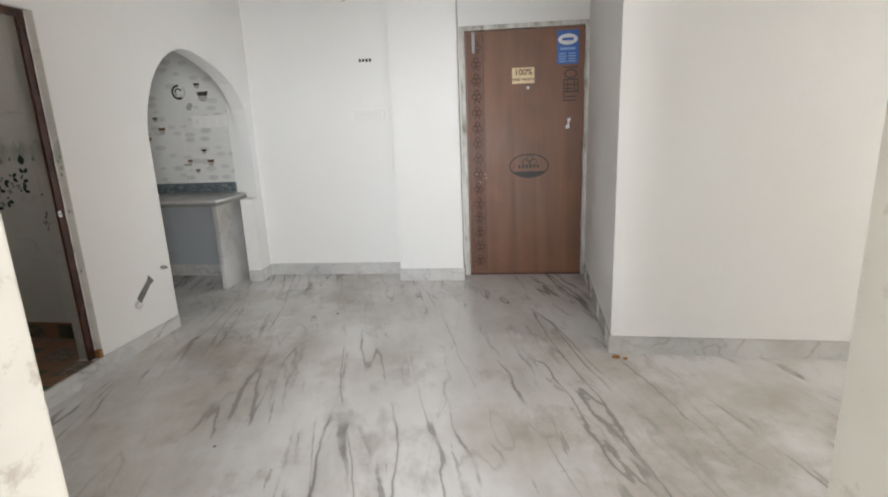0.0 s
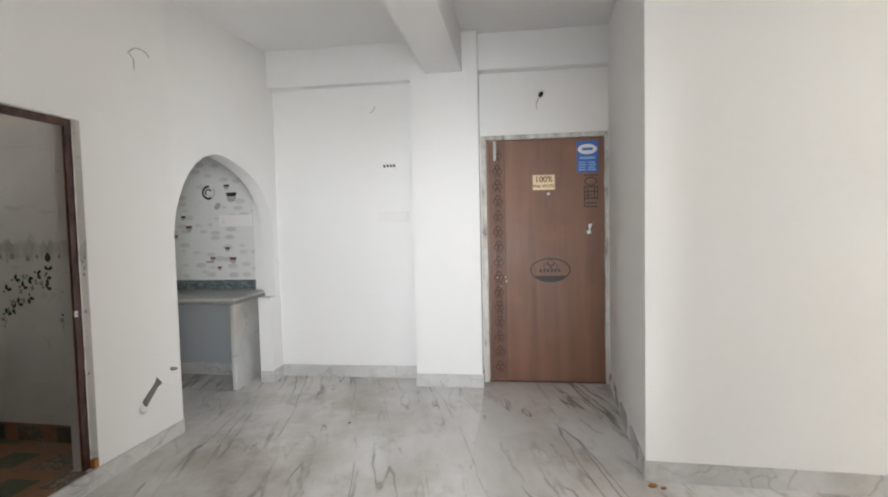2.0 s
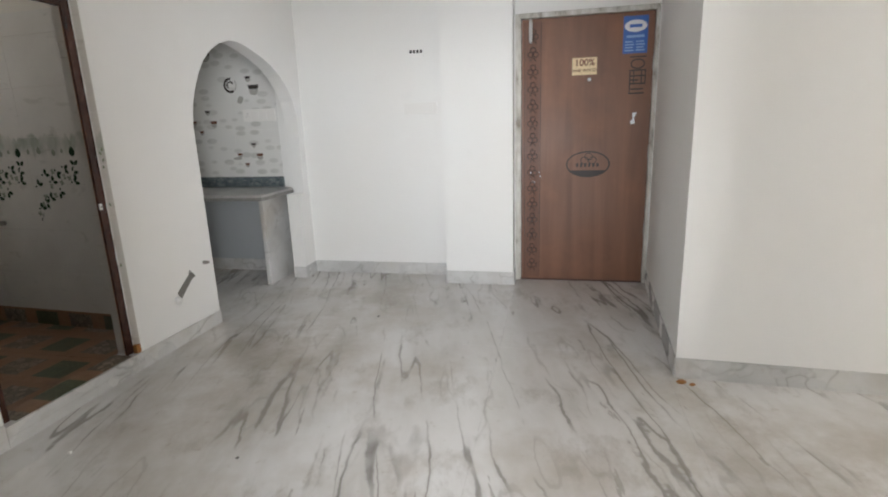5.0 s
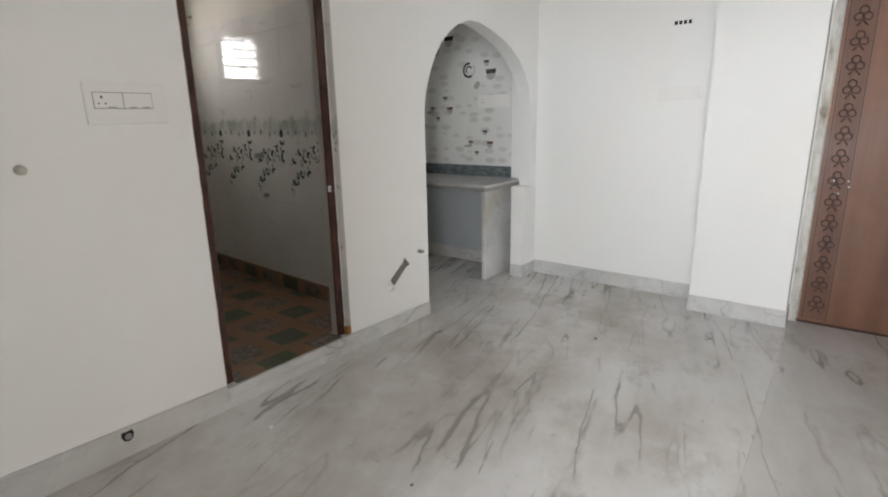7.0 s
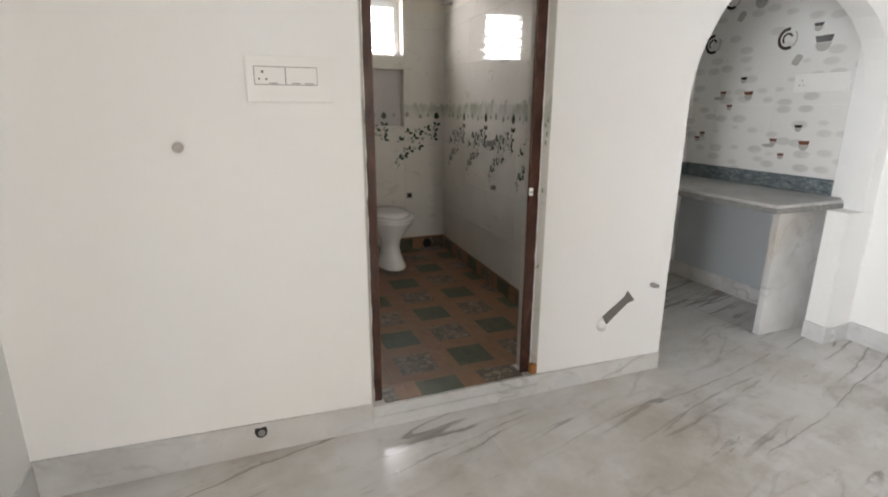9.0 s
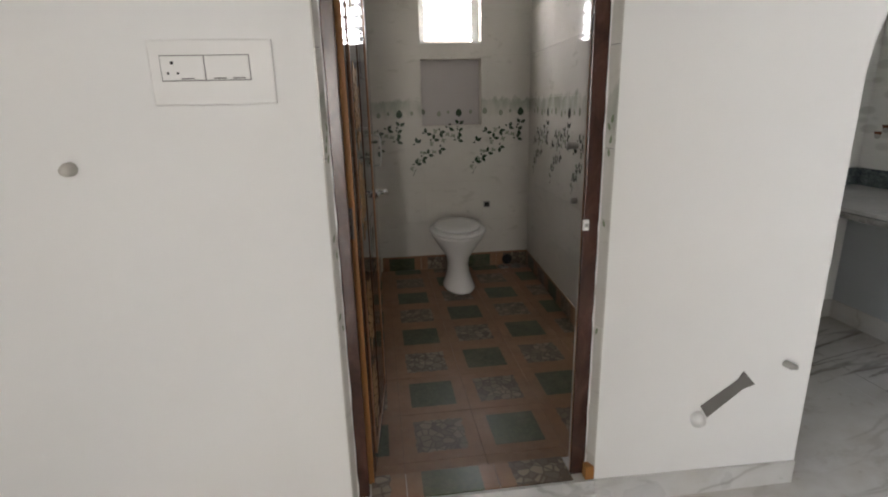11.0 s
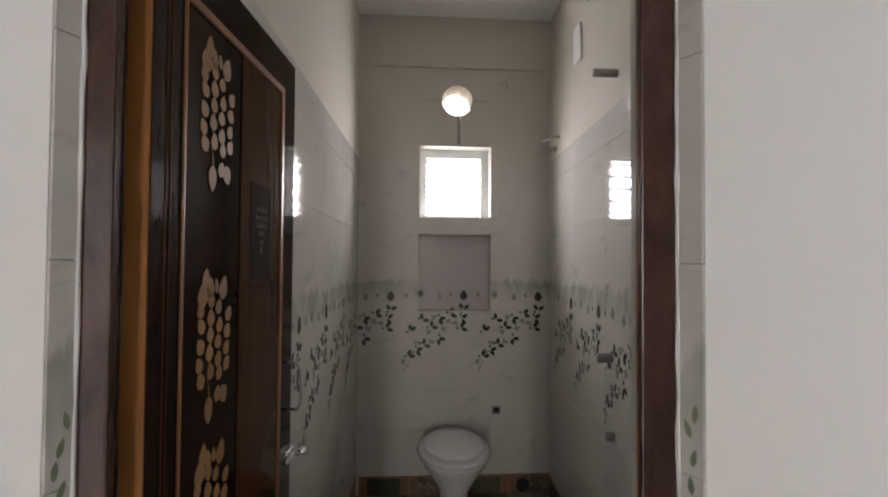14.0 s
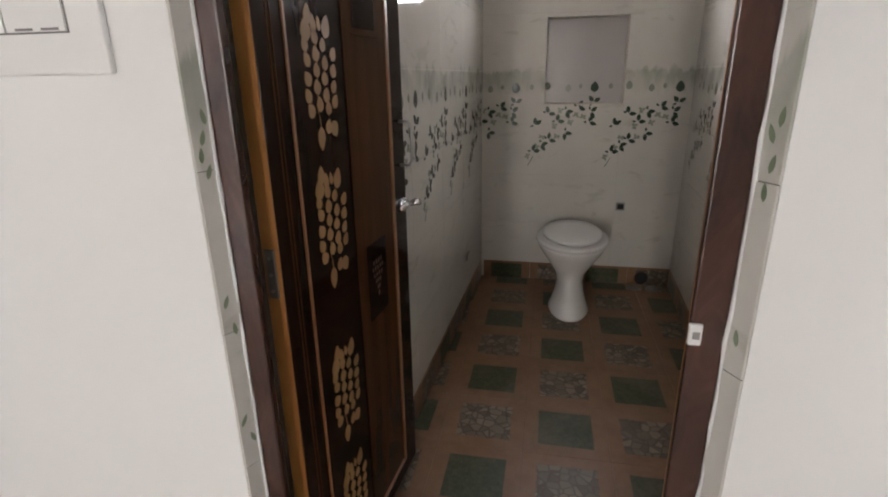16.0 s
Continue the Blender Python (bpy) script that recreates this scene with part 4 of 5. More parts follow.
# crumbs on the floor
for x, y, r, material, label in ((0.352, 3.12, 0.022, ORANGE_WOOD, "brown crumb beside the skirting"), (0.40, 3.10, 0.014, ORANGE_WOOD, "brown crumb beside the skirting"),
                                 (-1.504, 3.814, 0.012, CEMENT, "dark crumb on the marble floor"), (-1.555, 2.187, 0.008, CEMENT, "dark crumb on the marble floor"),
                                 (-2.30, 2.10, 0.010, PLASTIC, "white plaster crumb on the floor"), (-0.95, 4.2, 0.010, CEMENT, "dark crumb on the marble floor")):
    rings = [[(x + r * k * math.cos(a) * (1 + 0.35 * math.sin(2 * a + x)), y + r * k * math.sin(a), h * r) for a in (2 * math.pi * j / 8 for j in range(8))] for k, h in ((1.0, 0), (0.9, 0.35), (0.4, 0.6))]
    thing("crumb", label, "debris", group="crumbs on the marble floor", bm=loft(bmesh.new(), rings), material=material)

# ---- bathroom things ----
CY = 2.742
wc = thing("toilet", "white ceramic pedestal toilet with closed lid on the tiled floor", "toilet")


def oval(cx, rx, ry, z, n=28, front=1.0):
    """A ring, longer to the front (towards +x)."""
    r = []
    for k in range(n):
        a = 2 * math.pi * k / n
        c = math.cos(a)
        r.append((cx + c * rx * (front if c > 0 else 1.0), CY + math.sin(a) * ry, z))
    return r


body = part("pedestal_bowl", loft(bmesh.new(), [oval(-4.70, 0.20, 0.108, BZ), oval(-4.70, 0.205, 0.112, BZ + 0.012), oval(-4.70, 0.19, 0.098, BZ + 0.04), oval(-4.72, 0.15, 0.078, BZ + 0.11),
                                            oval(-4.73, 0.135, 0.072, BZ + 0.17), oval(-4.735, 0.15, 0.085, BZ + 0.22), oval(-4.735, 0.19, 0.125, BZ + 0.28), oval(-4.73, 0.23, 0.165, BZ + 0.34),
                                            oval(-4.725, 0.252, 0.182, BZ + 0.375), oval(-4.725, 0.256, 0.186, BZ + 0.392), oval(-4.725, 0.245, 0.176, BZ + 0.396)]), CERAMIC, wc, "", True)
part("seat_ring", loft(bmesh.new(), [oval(-4.725, 0.262, 0.190, BZ + 0.397), oval(-4.725, 0.27, 0.196, BZ + 0.404), oval(-4.725, 0.266, 0.193, BZ + 0.415), oval(-4.725, 0.25, 0.18, BZ + 0.418)]), LID_PLASTIC, wc, "", True)
lid = part("lid", loft(bmesh.new(), [oval(-4.735, 0.215, 0.142, BZ + 0.4185), oval(-4.735, 0.216, 0.143, BZ + 0.427), oval(-4.735, 0.236, 0.161, BZ + 0.428), oval(-4.735, 0.238, 0.163, BZ + 0.436), oval(-4.735, 0.222, 0.150, BZ + 0.444), oval(-4.735, 0.13, 0.085, BZ + 0.449)]), LID_PLASTIC, wc, "closed domed lid", True)
part("lid_badge", cube(-4.60, -4.588, CY - 0.012, CY + 0.012, BZ + 0.444, BZ + 0.4475), PIPE_GREY, lid)
for dy in (-0.06, 0.06):
    part("hinge_cap", tube(bmesh.new(), [(-4.965, CY + dy, BZ + 0.396), (-4.965, CY + dy, BZ + 0.43)], 0.016, 12), LID_PLASTIC, wc, "", True)
part("outlet_pipe", tube(bmesh.new(), [(-4.86, CY, BZ + 0.12), (-5.0, CY, BZ + 0.15), (-5.115, CY, BZ + 0.15)], 0.052, 14), CERAMIC, wc, "", True)
thing("drain_hole", "dark broken drain opening in the tiled skirting", "drain", bm=tube(bmesh.new(), [(BX0 + 0.002, 3.195, 0.085), (BX0 + 0.014, 3.195, 0.085)], 0.04, 14), material=BLACK)
for y, s in ((3.13, 0.03), (3.25, 0.035), (3.17, 0.022)):
    thing("rubble", "small broken cement lump on the floor", "rubble", group="cement lumps beside the drain", bm=loft(bmesh.new(), [[(-5.03 + s * k * math.cos(a) * (1 + 0.3 * math.sin(3 * a)), y + s * k * math.sin(a), BZ + h * s) for a in (2 * math.pi * j / 9 for j in range(9))] for k, h in ((1.0, 0), (0.9, 0.4), (0.45, 0.75))]), material=CEMENT)
outlet = thing("wall_outlet", "small dark square pipe outlet in the tiles", "pipe outlet")
part("frame", cube(BX0 + 0.003, BX0 + 0.012, 3.006, 3.058, 0.512, 0.562, 0.002), PIPE_GREY, outlet)
part("opening", cube(BX0 + 0.012, BX0 + 0.0135, 3.015, 3.050, 0.521, 0.553), BLACK, outlet)


def wall_pipe(name, label, x, z, length, radius, drop=0.0):
    yy = bath_right(x) - 0.004
    return thing(name, label, "pipe", bm=tube(bmesh.new(), [(x, yy + 0.02, z), (x, yy - length * 0.6, z), (x, yy - length, z - drop)], radius, 12), material=STEEL if radius < 0.016 else PIPE_GREY, smooth=True)


wall_pipe("pipe_stub", "grey pipe stub on the bathroom wall", -3.97, 1.06, 0.06, 0.02)
wall_pipe("pipe_stub", "grey pipe stub high on the bathroom wall", -3.92, 2.17, 0.09, 0.016)
wall_pipe("pipe_stub", "grey pipe stub low on the bathroom wall", -3.95, 0.76, 0.03, 0.017)
thing("broken_tile_patch", "raw cement patch in the bathroom tiles", "wall patch", bm=prism(bmesh.new(), [(-4.05, 0.845), (-4.0, 0.855), (-3.95, 0.848), (-3.945, 0.815), (-3.965, 0.812), (-4.0, 0.833)], lambda x, z: (x, bath_right(x) - 0.0048, z), (0, -0.002, 0)), material=PALE_CEMENT)
shower = thing("shower_arm", "dull steel shower arm on the bathroom wall", "shower arm")
part("arm", tube(bmesh.new(), [(-4.86, BYR - 0.01, 2.15), (-4.86, BYR - 0.05, 2.15), (-4.93, BYR - 0.09, 2.14)], 0.011, 10), STEEL, shower, "", True)
part("stub", tube(bmesh.new(), [(-4.93, BYR, 2.10), (-4.93, BYR - 0.10, 2.095)], 0.013, 10), STEEL, shower, "", True)
thing("bathroom_switch_plate", "narrow blank plate on the bathroom wall", "switch plate", bm=cube(-4.50, -4.40, bath_right(-4.4) - 0.012, bath_right(-4.4) - 0.001, 2.42, 2.60, 0.003), material=PAINT)
wire([(-4.05, BYR - 0.045, 2.60), (-4.1, BYR - 0.08, 2.585), (-4.18, BYR - 0.09, 2.59), (-4.24, BYR - 0.07, 2.62)], "loose wire high on the bathroom wall")
wire([(BX0, 3.05, 2.53), (BX0 + 0.03, 3.065, 2.535), (BX0 + 0.04, 3.085, 2.525), (BX0 + 0.04, 3.088, 2.49)], "loose wire on the bathroom back wall")
thing("rust_streak", "dark streak between vent and window", "stain", bm=prism(bmesh.new(), [(2.788, 2.33), (2.802, 2.33), (2.806, 2.15), (2.786, 2.15)], lambda y, z: (BX0 + 0.001, y, z), (0.0012, 0, 0)), material=PIPE_GREY)
lp = thing("wall_outlet", "small pipe outlet low in the side tiles", "pipe outlet", bm=cube(-4.66, -4.58, bath_left(-4.62) + 0.003, bath_left(-4.62) + 0.012, 0.33, 0.36, 0.002), material=PIPE_GREY)

# window of the bathroom
win = thing("window_1", "small louvre window with white frame in the bathroom", "window", kind="structure")
XF = BX0 - 0.13
part("window_frame", cube(XF - 0.02, XF + 0.02, WY0, 2.604, WZ0, WZ1, 0.002), WINDOW_PAINT, win)
part("window_frame", cube(XF - 0.02, XF + 0.02, 2.946, WY1, WZ0, WZ1, 0.002), WINDOW_PAINT, win)
part("window_frame", cube(XF - 0.02, XF + 0.02, 2.604, 2.946, 2.085, WZ1, 0.002), WINDOW_PAINT, win)
part("window_sill", cube(BX0 - 0.2, BX0 + 0.004, WY0, WY1, WZ0 - 0.006, WZ0 + 0.004), WINDOW_PAINT, win)
blade = to_mesh("louvre_blade", cube(-0.045, 0.045, 2.612, 2.938, -0.0025, 0.0025), FROSTED)
clip = to_mesh("louvre_clip", cube(-0.03, 0.03, 0, 0.012, -0.008, 0.008), STEEL)
for k in range(5):
    z = WZ0 + 0.045 + k * 0.077
    b = new("louvre_blade", blade)
    b.parent, b.matrix_local = win, pose(XF, 0, z, 0, -6, 0)
    b.visible_shadow = False
    for y in (2.603, 2.935):
        c = new("louvre_clip", clip)
        c.parent, c.matrix_local = win, pose(XF, y, z, 0, -6, 0)
for k in range(3):
    part("grille_bar", tube(bmesh.new(), [(XF - 0.06, WY0, WZ0 + 0.1 + 0.11 * k), (XF - 0.06, WY1, WZ0 + 0.1 + 0.11 * k)], 0.004, 6), STEEL, win)
for k in range(2):
    part("grille_bar", tube(bmesh.new(), [(XF - 0.065, 2.71 + 0.13 * k, WZ0), (XF - 0.065, 2.71 + 0.13 * k, WZ1)], 0.004, 6), STEEL, win)


def glow(name, color, strength):
    m = mat(name, color, 1.0)
    b = m.node_tree.nodes["Principled BSDF"]
    b.inputs["Emission Color"].default_value, b.inputs["Emission Strength"].default_value = (*color, 1), strength
    return m


structure("backdrop_sky", cube(-9.1, -9.0, -2.5, 8, 2.35, 7), glow("bright_hazy_sky", (0.95, 0.97, 1.0), 2.1), "bright hazy sky outside", "backdrop")
structure("backdrop_house", cube(-9.2, -9.1, -2.5, 8, -6.2, 2.35), glow("sunlit_cream_house", (1.0, 0.86, 0.66), 1.5), "sunlit cream house outside", "backdrop")

# ---- balcony side behind the start ----
structure("balcony_floor", cube(-1.6, 3.4, -1.6, 0.75, -0.1, -0.004), MARBLE, "marble balcony floor", "floor")
structure("balcony_ceiling", cube(-1.6, 3.4, -1.6, 0.75, 2.7, 2.8), CEILING_PAINT, "painted balcony ceiling", "ceiling")
structure("balcony_wall_west", cube(-1.72, -1.6, -1.6, 0.75, -0.1, 2.8), PAINT, "painted balcony wall", "wall")
structure("balcony_wall_east", cube(3.4, 3.52, -1.6, 0.75, -0.1, 2.8), PAINT, "painted balcony wall", "wall")
structure("balcony_parapet", cube(-1.72, 3.52, -1.72, -1.6, -0.1, 0.55), PAINT, "painted balcony parapet", "wall")
structure("ground", cube(-400, 400, -400, 400, -6.4, -6.2), OUTSIDE_PAINT, "dusty ground outside", "ground")
# the cream door frame at the start
part_frame = thing("door_2", "cream painted balcony door frame with worn paint", "door frame", kind="structure")
part("frame_post", cube(DX0, DX0 + 0.068, 0.74, YD + 0.006, 0, 2.15, 0.004), JAMB, part_frame, "cream painted post with worn patches")
part("frame_post", cube(DX1 - 0.060, DX1, 0.74, YD + 0.006, 0, 2.15, 0.004), JAMB, part_frame, "cream painted post")
part("frame_head", cube(DX0 + 0.068, DX1 - 0.060, 0.74, YD + 0.006, 2.095, 2.15, 0.004), JAMB, part_frame)

# ---- marble floor slabs ----
floor = thing("floor", "polished pale grey marble floor with dark veins and stains", "floor", bm=box(box(bmesh.new(), -2.71, 5.02, 0.75, 4.9, -0.0055, -0.005), -3.9, -2.711, 3.5, 4.9, -0.0055, -0.005), material=GROUT, kind="structure")
slab_meshes = {}
xs = [-3.88, -3.3, -2.4, -1.5, -0.6, 0.3, 1.2, 2.1, 3.0, 3.9, 4.8, 5.02]
ys = [0.75, 1.62, 2.52, 3.42, 4.32, 4.9]
for x0, x1 in zip(xs, xs[1:]):
    for y0, y1 in zip(ys, ys[1:]):
        if y1 <= 3.42 and x1 <= -3.3:
            continue
        xa = max(x0, -2.71) if y1 <= 3.42 else x0
        key = (round(x1 - xa, 3), round(y1 - y0, 3))
        if key not in slab_meshes:
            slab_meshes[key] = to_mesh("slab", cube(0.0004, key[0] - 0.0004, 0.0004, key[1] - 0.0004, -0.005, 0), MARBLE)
        ob = new("slab", slab_meshes[key])
        ob.parent, ob.location = floor, (xa, y0, 0)

# ---- bathroom wall tiles ----
TG = 0.0009
ROWS_Z = [0.15, 0.42, 0.72, 1.02, 1.32, 1.62, 1.92, 2.05]
tile_cache = {}


def tile(parent, m, w, h, material=BATH_TILE, name="tile"):
    """One wall tile; its own axes: x along the wall, y out of it, z up."""
    key = (round(w, 4), round(h, 4), material.name)
    if key not in tile_cache:
        tile_cache[key] = to_mesh("tile", cube(TG, w - TG, 0, 0.004, TG, h - TG), material)
    ob = new(name, tile_cache[key])
    ob.parent, ob.matrix_local = parent, m
    return ob


def wall_tiles(label, origin, angle, length, rows=ROWS_Z, width=0.45, start=0.0, skip=None):
    """Rows of tiles on a wall that starts at origin and runs at the angle (degrees about z)."""
    host = thing("tile_field", label, "wall tiles", kind="structure")
    m = pose(origin[0], origin[1], 0, 0, 0, angle)
    edges = [0.0]
    u = start
    while u < length - 0.02:
        if u > 0.02:
            edges.append(u)
        u += width
    edges.append(length)
    for u0, u1 in zip(edges, edges[1:]):
        for z0, z1 in zip(rows, rows[1:]):
            if not (skip and skip(u0, u1, z0, z1)):
                tile(host, m @ pose(u0, 0, z0), u1 - u0, z1 - z0)
    return host


LEAVES = [(0.16, 1.08, 40), (0.26, 1.09, -30), (0.09, 1.014, 60), (0.26, 0.97, -50), (0.17, 0.93, 30), (0.08, 0.86, 50), (0.40, 1.09, -20), (0.395, 1.03, 30), (0.42, 1.14, 80), (0.33, 1.115, 10), (0.215, 1.035, 35), (0.125, 0.90, -20)]
PALE = [(0.32, 1.07), (0.20, 1.01), (0.13, 0.945), (0.215, 0.95), (0.05, 0.83), (0.36, 1.06), (0.29, 1.03), (0.10, 0.89), (0.23, 1.10)]
rng = random.Random(8)


def vine_mesh(flip):
    """One printed vine: dark leaf pairs, pale blossoms and a stem, in the axes of a tile."""
    dark, pale = bmesh.new(), bmesh.new()
    f = (lambda u: 0.45 - u) if flip else (lambda u: u)
    for u, z, a in LEAVES:
        for k, da in enumerate((-35, 45, 130)):
            ang = radians(a + da + rng.uniform(-15, 15))
            if flip:
                ang = math.pi - ang
            r = 0.024 if k < 2 else 0.022
            size = 0.042 if k < 2 else 0.022
            petal(dark, f(u) + r * math.cos(ang), z + r * math.sin(ang), size, size * 0.56, ang, 0.0044, 0.0004, 8)
    for k in range(5):
        petal(dark, f(0.079 - 0.006 * k), 0.825 - 0.011 * k, 0.016, 0.005, radians(60), 0.0044, 0.0004, 6)
    petal(dark, f(0.42), 1.225, 0.062, 0.046, radians(90), 0.0044, 0.0004, 12)
    for u, z in PALE:
        for k in range(4):
            ang = radians(90 * k + rng.uniform(0, 60))
            petal(pale, f(u) + 0.011 * math.cos(ang), z + 0.011 * math.sin(ang), 0.022, 0.014, ang, 0.0043, 0.0004, 7)
    for u, z, s in ((0.15, 1.235, 0.05), (0.27, 1.22, 0.045), (0.06, 1.23, 0.035), (0.34, 1.23, 0.03)):
        petal(pale, f(u), z, s, s * 0.7, radians(90), 0.0043, 0.0004, 10)
    return to_mesh("printed_vine", dark, LEAF_PRINT), to_mesh("printed_blossom", pale, LEAF_PRINT_PALE)


VINE, VINE_FLIP = vine_mesh(False), vine_mesh(True)


def vines(host, origin, angle, u_list, flip=False):
    m = pose(origin[0], origin[1], 0, 0, 0, angle)
    for u in u_list:
        for me, name in zip(VINE_FLIP if flip else VINE, ("printed_vine", "printed_blossom")):
            ob = new(name, me)
            ob.parent, ob.matrix_local = host, m @ pose(u, 0, 0)


# back wall, seen from the room with u to the right
BL = bath_left(BX0) + 0.0
host = thing("tile_field", "glossy cream bathroom tiles with green leaf prints", "wall tiles", kind="structure")
mb = pose(BX0, BL, 0, 0, 0, 90) @ Matrix.Diagonal((1, -1, 1, 1))
for y0, y1 in ((BL, 2.42 - 0.0), (2.42, WY0), (WY0, WY1), (WY1, BYR)):
    for z0, z1 in zip(ROWS_Z, ROWS_Z[1:]):
        spans = [(z0, z1)]
        if (y0, y1) == (WY0, WY1):
            spans = {1.02: [(1.02, NZ0)], 1.32: [], 1.62: [(1.62, WZ0 - 0.006)], 1.92: []}.get(z0, spans)
        for a, b in spans:
            tile(host, mb @ pose(y0 - BL, 0, a), y1 - y0, b - a)
tile(host, mb @ pose(WY0 - BL, 0, NZ1), WY1 - WY0, 0.022)
# back of the niche, in a darker tone than the wall tiles
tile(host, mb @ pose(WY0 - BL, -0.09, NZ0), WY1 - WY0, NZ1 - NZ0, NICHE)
for u in (1.97, 2.42, 2.87):
    for me, name in zip(VINE, ("printed_vine", "printed_blossom")):
        # keep to the stretch of the wall, and let the niche take its share at its own depth
        bm = bmesh.new()
        bm.from_mesh(me)
        bmesh.ops.translate(bm, verts=bm.verts, vec=(u, 0, 0))
        gone = [f for f in bm.faces if not (BL + 0.01 < f.calc_center_median().x < BYR - 0.01)]
        bmesh.ops.delete(bm, geom=gone, context="FACES")
        for v in bm.verts:
            if WY0 < v.co.x < WY1 and v.co.z > NZ0:
                v.co.y -= 0.09
        if bm.faces:
            ob = part(name, bm, LEAF_PRINT if "vine" in name else LEAF_PRINT_PALE, host)
            ob.matrix_local = pose(BX0, 0, 0, 0, 0, 90) @ Matrix.Diagonal((1, -1, 1, 1))
        else:
            bm.free()

# north side wall: u runs from the back wall to the door
slant = math.degrees(math.atan(0.055))
north = wall_tiles("glossy cream bathroom tiles with green leaf prints", (-2.722, bath_right(-2.722)), 180 - slant, 2.392)
vines(north, (-2.722, bath_right(-2.722)), 180 - slant, [0.04 + 0.45 * k for k in range(5)], True)
# south side wall
ang = math.degrees(math.atan2(bath_left(BX0) - 2.10, BX0 + 2.722))
length = math.hypot(BX0 + 2.722, bath_left(BX0) - 2.10)
south = thing("tile_field", "glossy cream bathroom tiles with green leaf prints", "wall tiles", kind="structure")
ms = pose(-2.722, 2.10, 0, 0, 0, ang) @ Matrix.Diagonal((1, -1, 1, 1))
for k in range(6):
    for z0, z1 in zip(ROWS_Z, ROWS_Z[1:]):
        u0, u1 = 0.45 * k, min(length, 0.45 * (k + 1))
        if u1 - u0 > 0.02:
            tile(south, ms @ pose(u0, 0, z0), u1 - u0, z1 - z0)
for k in range(5):
    for me, name in zip(VINE, ("printed_vine", "printed_blossom")):
        ob = new(name, me)
        ob.parent, ob.matrix_local = south, ms @ pose(0.1 + 0.45 * k, 0, 0)
# inner side of the door wall
wall_tiles("glossy cream bathroom tiles", (-2.722, 2.864), 90, 0.36)

# ---- bathroom floor and its tiled skirting ----
bfloor = thing("floor_bathroom", "brown bathroom floor tiles with green and pebble squares", "floor", bm=cube(BX0, -2.722, 2.1, BYR, BZ - 0.008, BZ - 0.004), material=FLOOR_GROUT, kind="structure")
cut_cache = {}


def floor_piece(x0, x1, y0, y1, cx, cy, material, z=BZ):
    key = tuple(round(v, 4) for v in (x0 - cx, x1 - cx, y0 - cy, y1 - cy)) + (material.name,)
    if key not in cut_cache:
        cut_cache[key] = to_mesh("floor_tile", cube(x0 - cx + TG, x1 - cx - TG, y0 - cy + TG, y1 - cy - TG, -0.004, 0), material)
    ob = new("floor_tile", cut_cache[key])
    ob.parent, ob.location = bfloor, (cx, cy, z)


for i in range(-3, 7):
    for j in range(-2, 5):
        cx, cy = -4.5 + 0.3 * i, 2.4 + 0.3 * j
        x0, x1 = max(cx - 0.15, BX0), min(cx + 0.15, -2.722)
        y0, y1 = max(cy - 0.15, 2.1), min(cy + 0.15, BYR)
        if x1 - x0 > 0.02 and y1 - y0 > 0.02:
            floor_piece(x0, x1, y0, y1, cx, cy, FLOOR_GREEN if (i + j) % 2 == 0 else FLOOR_PEBBLE)
for j in range(-1, 2):
    cy = 2.4 + 0.3 * j
    y0, y1 = max(cy - 0.15, 2.137), min(cy + 0.15, 2.792)
    if y1 - y0 > 0.02:
        floor_piece(-2.72, -2.603, y0, y1, -2.7, cy, FLOOR_GREEN if j % 2 == 0 else FLOOR_PEBBLE, 0.1045)
skirt_meshes = [to_mesh("skirting_tile", cube(-0.15 + TG, 0.15 - TG, 0.0, 0.112, 0, 0.008), m) for m in (FLOOR_GREEN, FLOOR_PEBBLE)]
for k in range(4):
    ob = new("skirting_tile", skirt_meshes[0 if k % 2 == 0 else 1])
    ob.parent, ob.matrix_local = bfloor, pose(BX0, 2.30 + 0.3 * k + 0.06, BZ, 90, 0, 90)
for k in range(8):
    ob = new("skirting_tile", skirt_meshes[k % 2])
    ob.parent, ob.matrix_local = bfloor, pose(-4.95 + 0.3 * k, bath_right(-4.95 + 0.3 * k), BZ, 90, 0, -slant)
    ob = new("skirting_tile", skirt_meshes[(k + 1) % 2])
    ob.parent, ob.matrix_local = bfloor, pose(-4.95 + 0.3 * k, bath_left(-4.95 + 0.3 * k) + 0.008, BZ, 90, 0, ang - 180)

# ---- kitchen wall tiles ----
ktiles = thing("tile_field", "pale embossed kitchen tiles with printed cups and pots", "wall tiles", kind="structure")
KW = [-3.83, -3.62, -3.17, -2.724]
KZ = [0.898, 1.02, 1.32, 1.62, 1.92, 2.22]
for x0, x1 in zip(KW, KW[1:]):
    for z0, z1 in zip(KZ, KZ[1:]):
        tile(ktiles, pose(x1, YN, z0, 0, 0, 180), x1 - x0, z1 - z0, KITCHEN_TILE)
for y0, y1 in ((4.43, YN - 0.005), (3.98, 4.43), (3.53, 3.98)):
    for z0, z1 in zip(KZ, KZ[1:]):
        tile(ktiles, pose(-3.83, y1, z0, 0, 0, -90), y1 - y0, z1 - z0, KITCHEN_TILE)
KY = YN - 0.0042


def printed(name, outline, material):
    return part(name, prism(bmesh.new(), outline, lambda x, z: (x, KY - 0.0004, z), (0, 0.0004, 0)), material, ktiles)


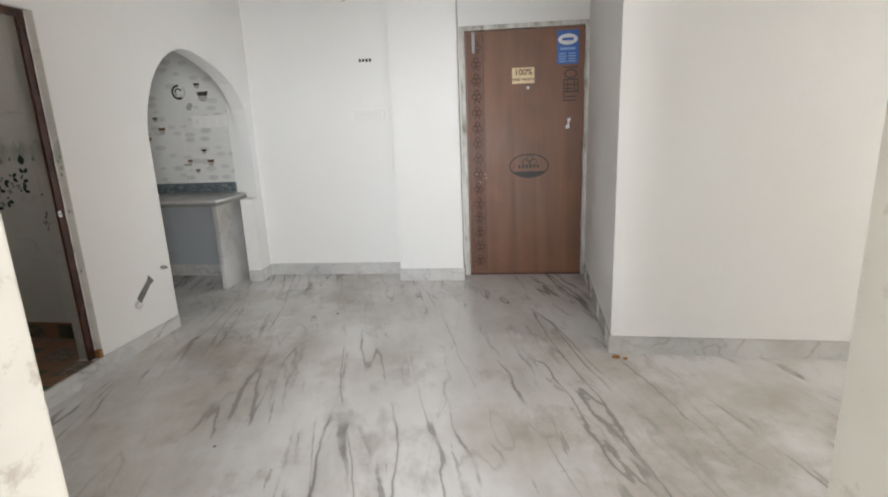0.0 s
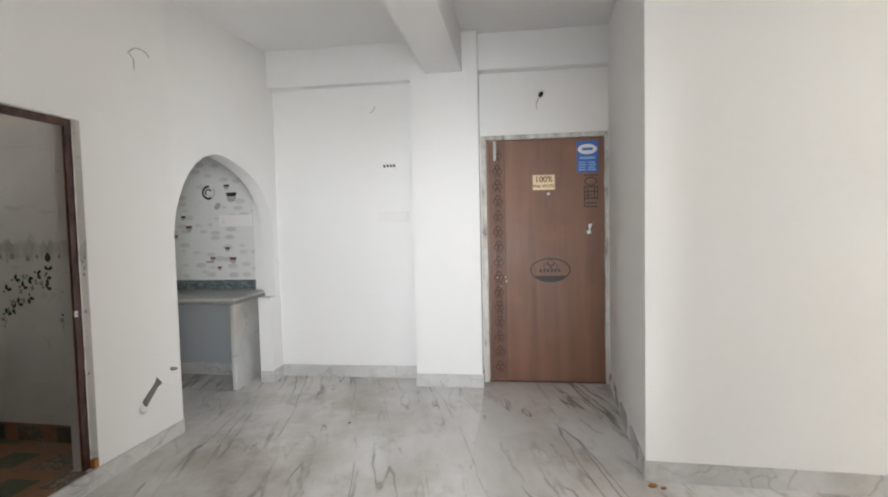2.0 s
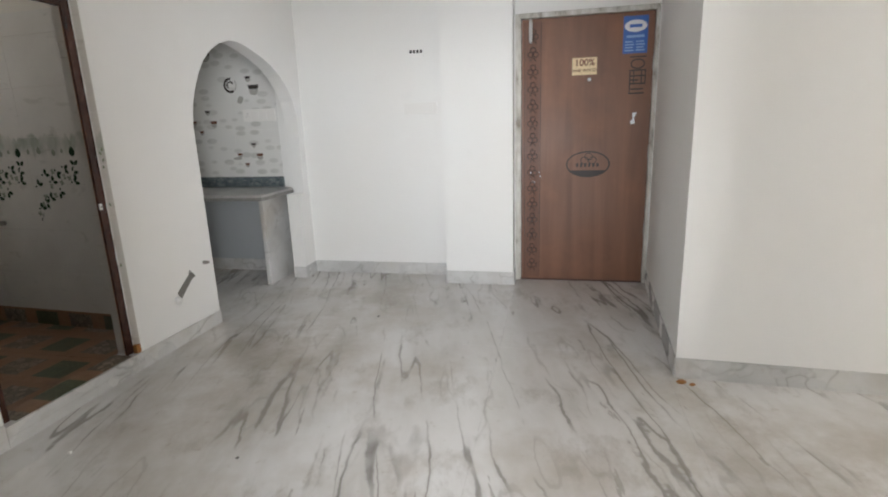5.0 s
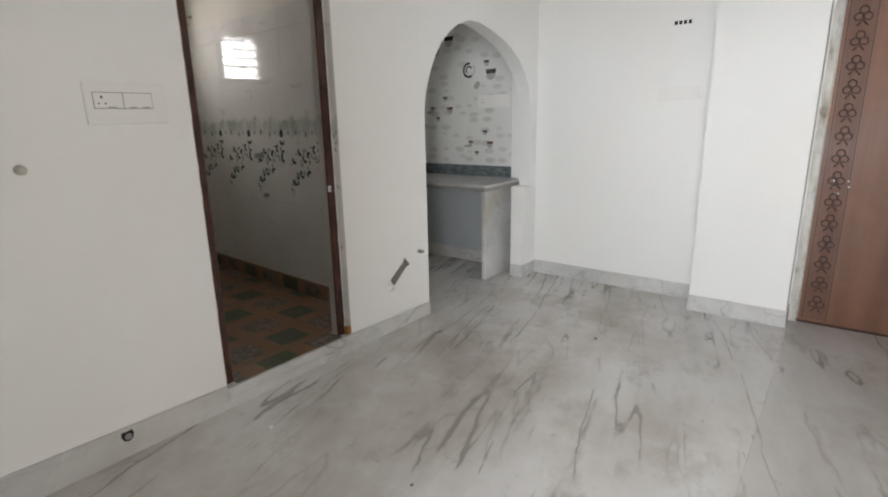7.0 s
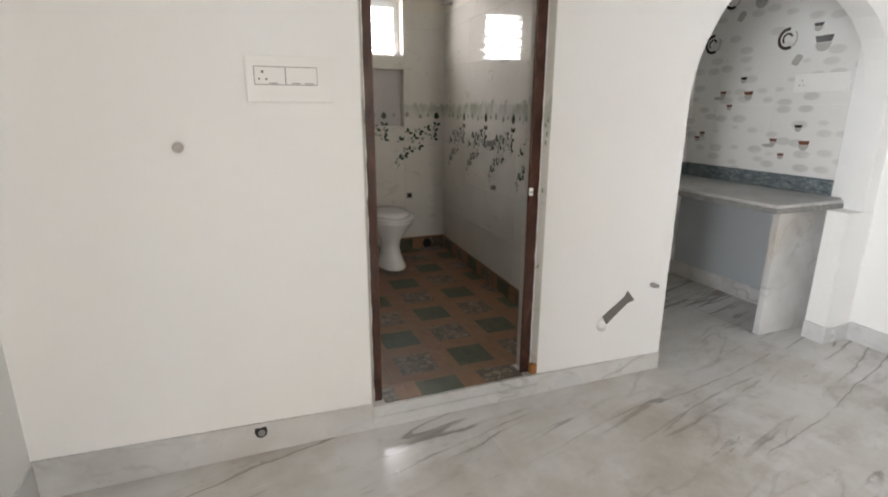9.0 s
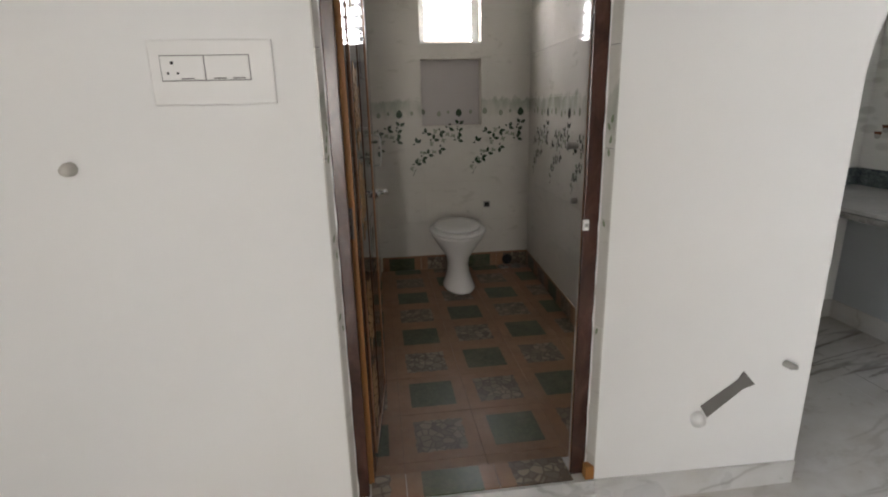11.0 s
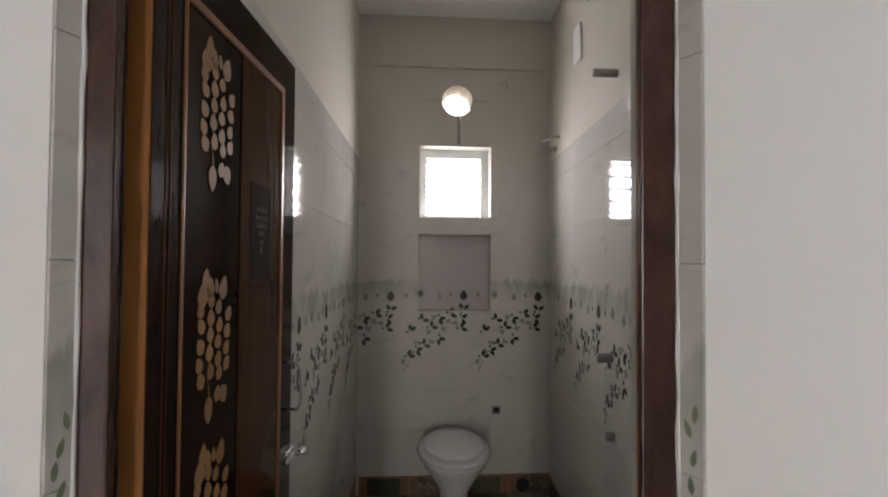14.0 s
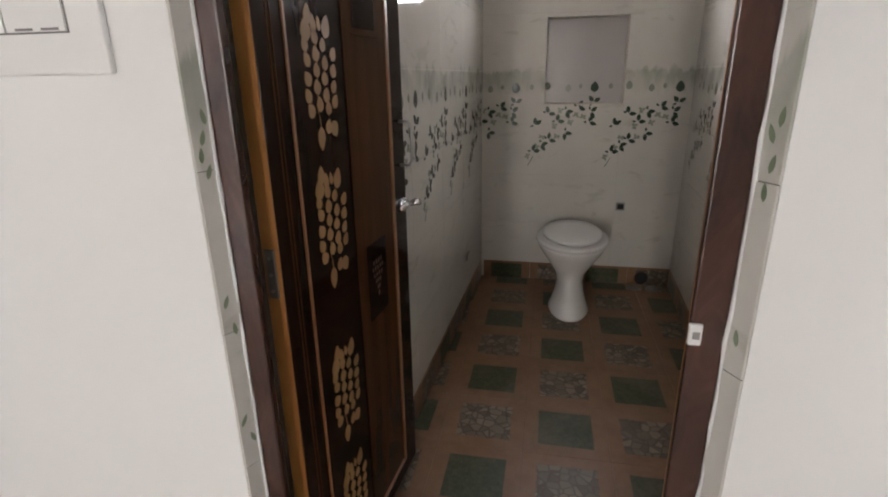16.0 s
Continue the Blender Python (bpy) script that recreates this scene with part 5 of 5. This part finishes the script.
def cup(x, z, s, dark=CUP_DARK):
    printed("cup_print", [(x - s, z + 0.4 * s), (x + s, z + 0.45 * s), (x + 0.8 * s, z - 0.25 * s), (x - 0.75 * s, z - 0.25 * s)], dark)
    printed("cup_bowl_print", [(x + s * math.cos(a) * 0.85, z - 0.3 * s + s * 0.9 * math.sin(a)) for a in (math.pi * (1 + k / 8) for k in range(9))], CUP_GREY)


def cluster(x, z):
    cup(x + 0.0, z, 0.026)
    cup(x + 0.052, z - 0.098, 0.036, CUP_BROWN)
    cup(x - 0.15, z - 0.09, 0.027, CUP_BROWN)
    cup(x - 0.085, z - 0.178, 0.024, CUP_BROWN)
    printed("saucer_print", [(x - 0.18 + 0.045 * math.cos(a), z - 0.125 + 0.012 * math.sin(a)) for a in (2 * math.pi * k / 10 for k in range(10))], CUP_GREY)


def pots(x, z):
    cup(x, z, 0.03)
    cup(x + 0.045, z - 0.085, 0.055)


def spiral(x, z):
    for r, t, a0, a1 in ((0.066, 0.020, 80, 300), (0.036, 0.013, 20, 230), (0.064, 0.009, 300, 400)):
        o = [(x + r * math.cos(radians(a0 + (a1 - a0) * k / 14)), z + r * math.sin(radians(a0 + (a1 - a0) * k / 14))) for k in range(15)]
        i = [(x + (r - t) * math.cos(radians(a0 + (a1 - a0) * k / 14)), z + (r - t) * math.sin(radians(a0 + (a1 - a0) * k / 14))) for k in range(14, -1, -1)]
        printed("spiral_print", o + i, CUP_DARK if r != 0.064 else CUP_GREY)


cluster(-2.992, 1.19)
cluster(-3.423, 1.49)
spiral(-3.157, 1.712)
spiral(-3.60, 2.01)
spiral(-3.715, 1.735)
pots(-2.977, 1.769)
pots(-3.42, 2.07)
for x, z in ((-3.073, 1.583), (-3.509, 1.89)):
    printed("bird_print", [(x + 0.03 * math.cos(a) * (1 + 0.4 * math.sin(2 * a)), z + 0.034 * math.sin(a)) for a in (2 * math.pi * k / 10 for k in range(10))], CUP_GREY)
cup(-3.71, 1.12, 0.025, CUP_BROWN)
cup(-3.75, 1.085, 0.024, CUP_BROWN)
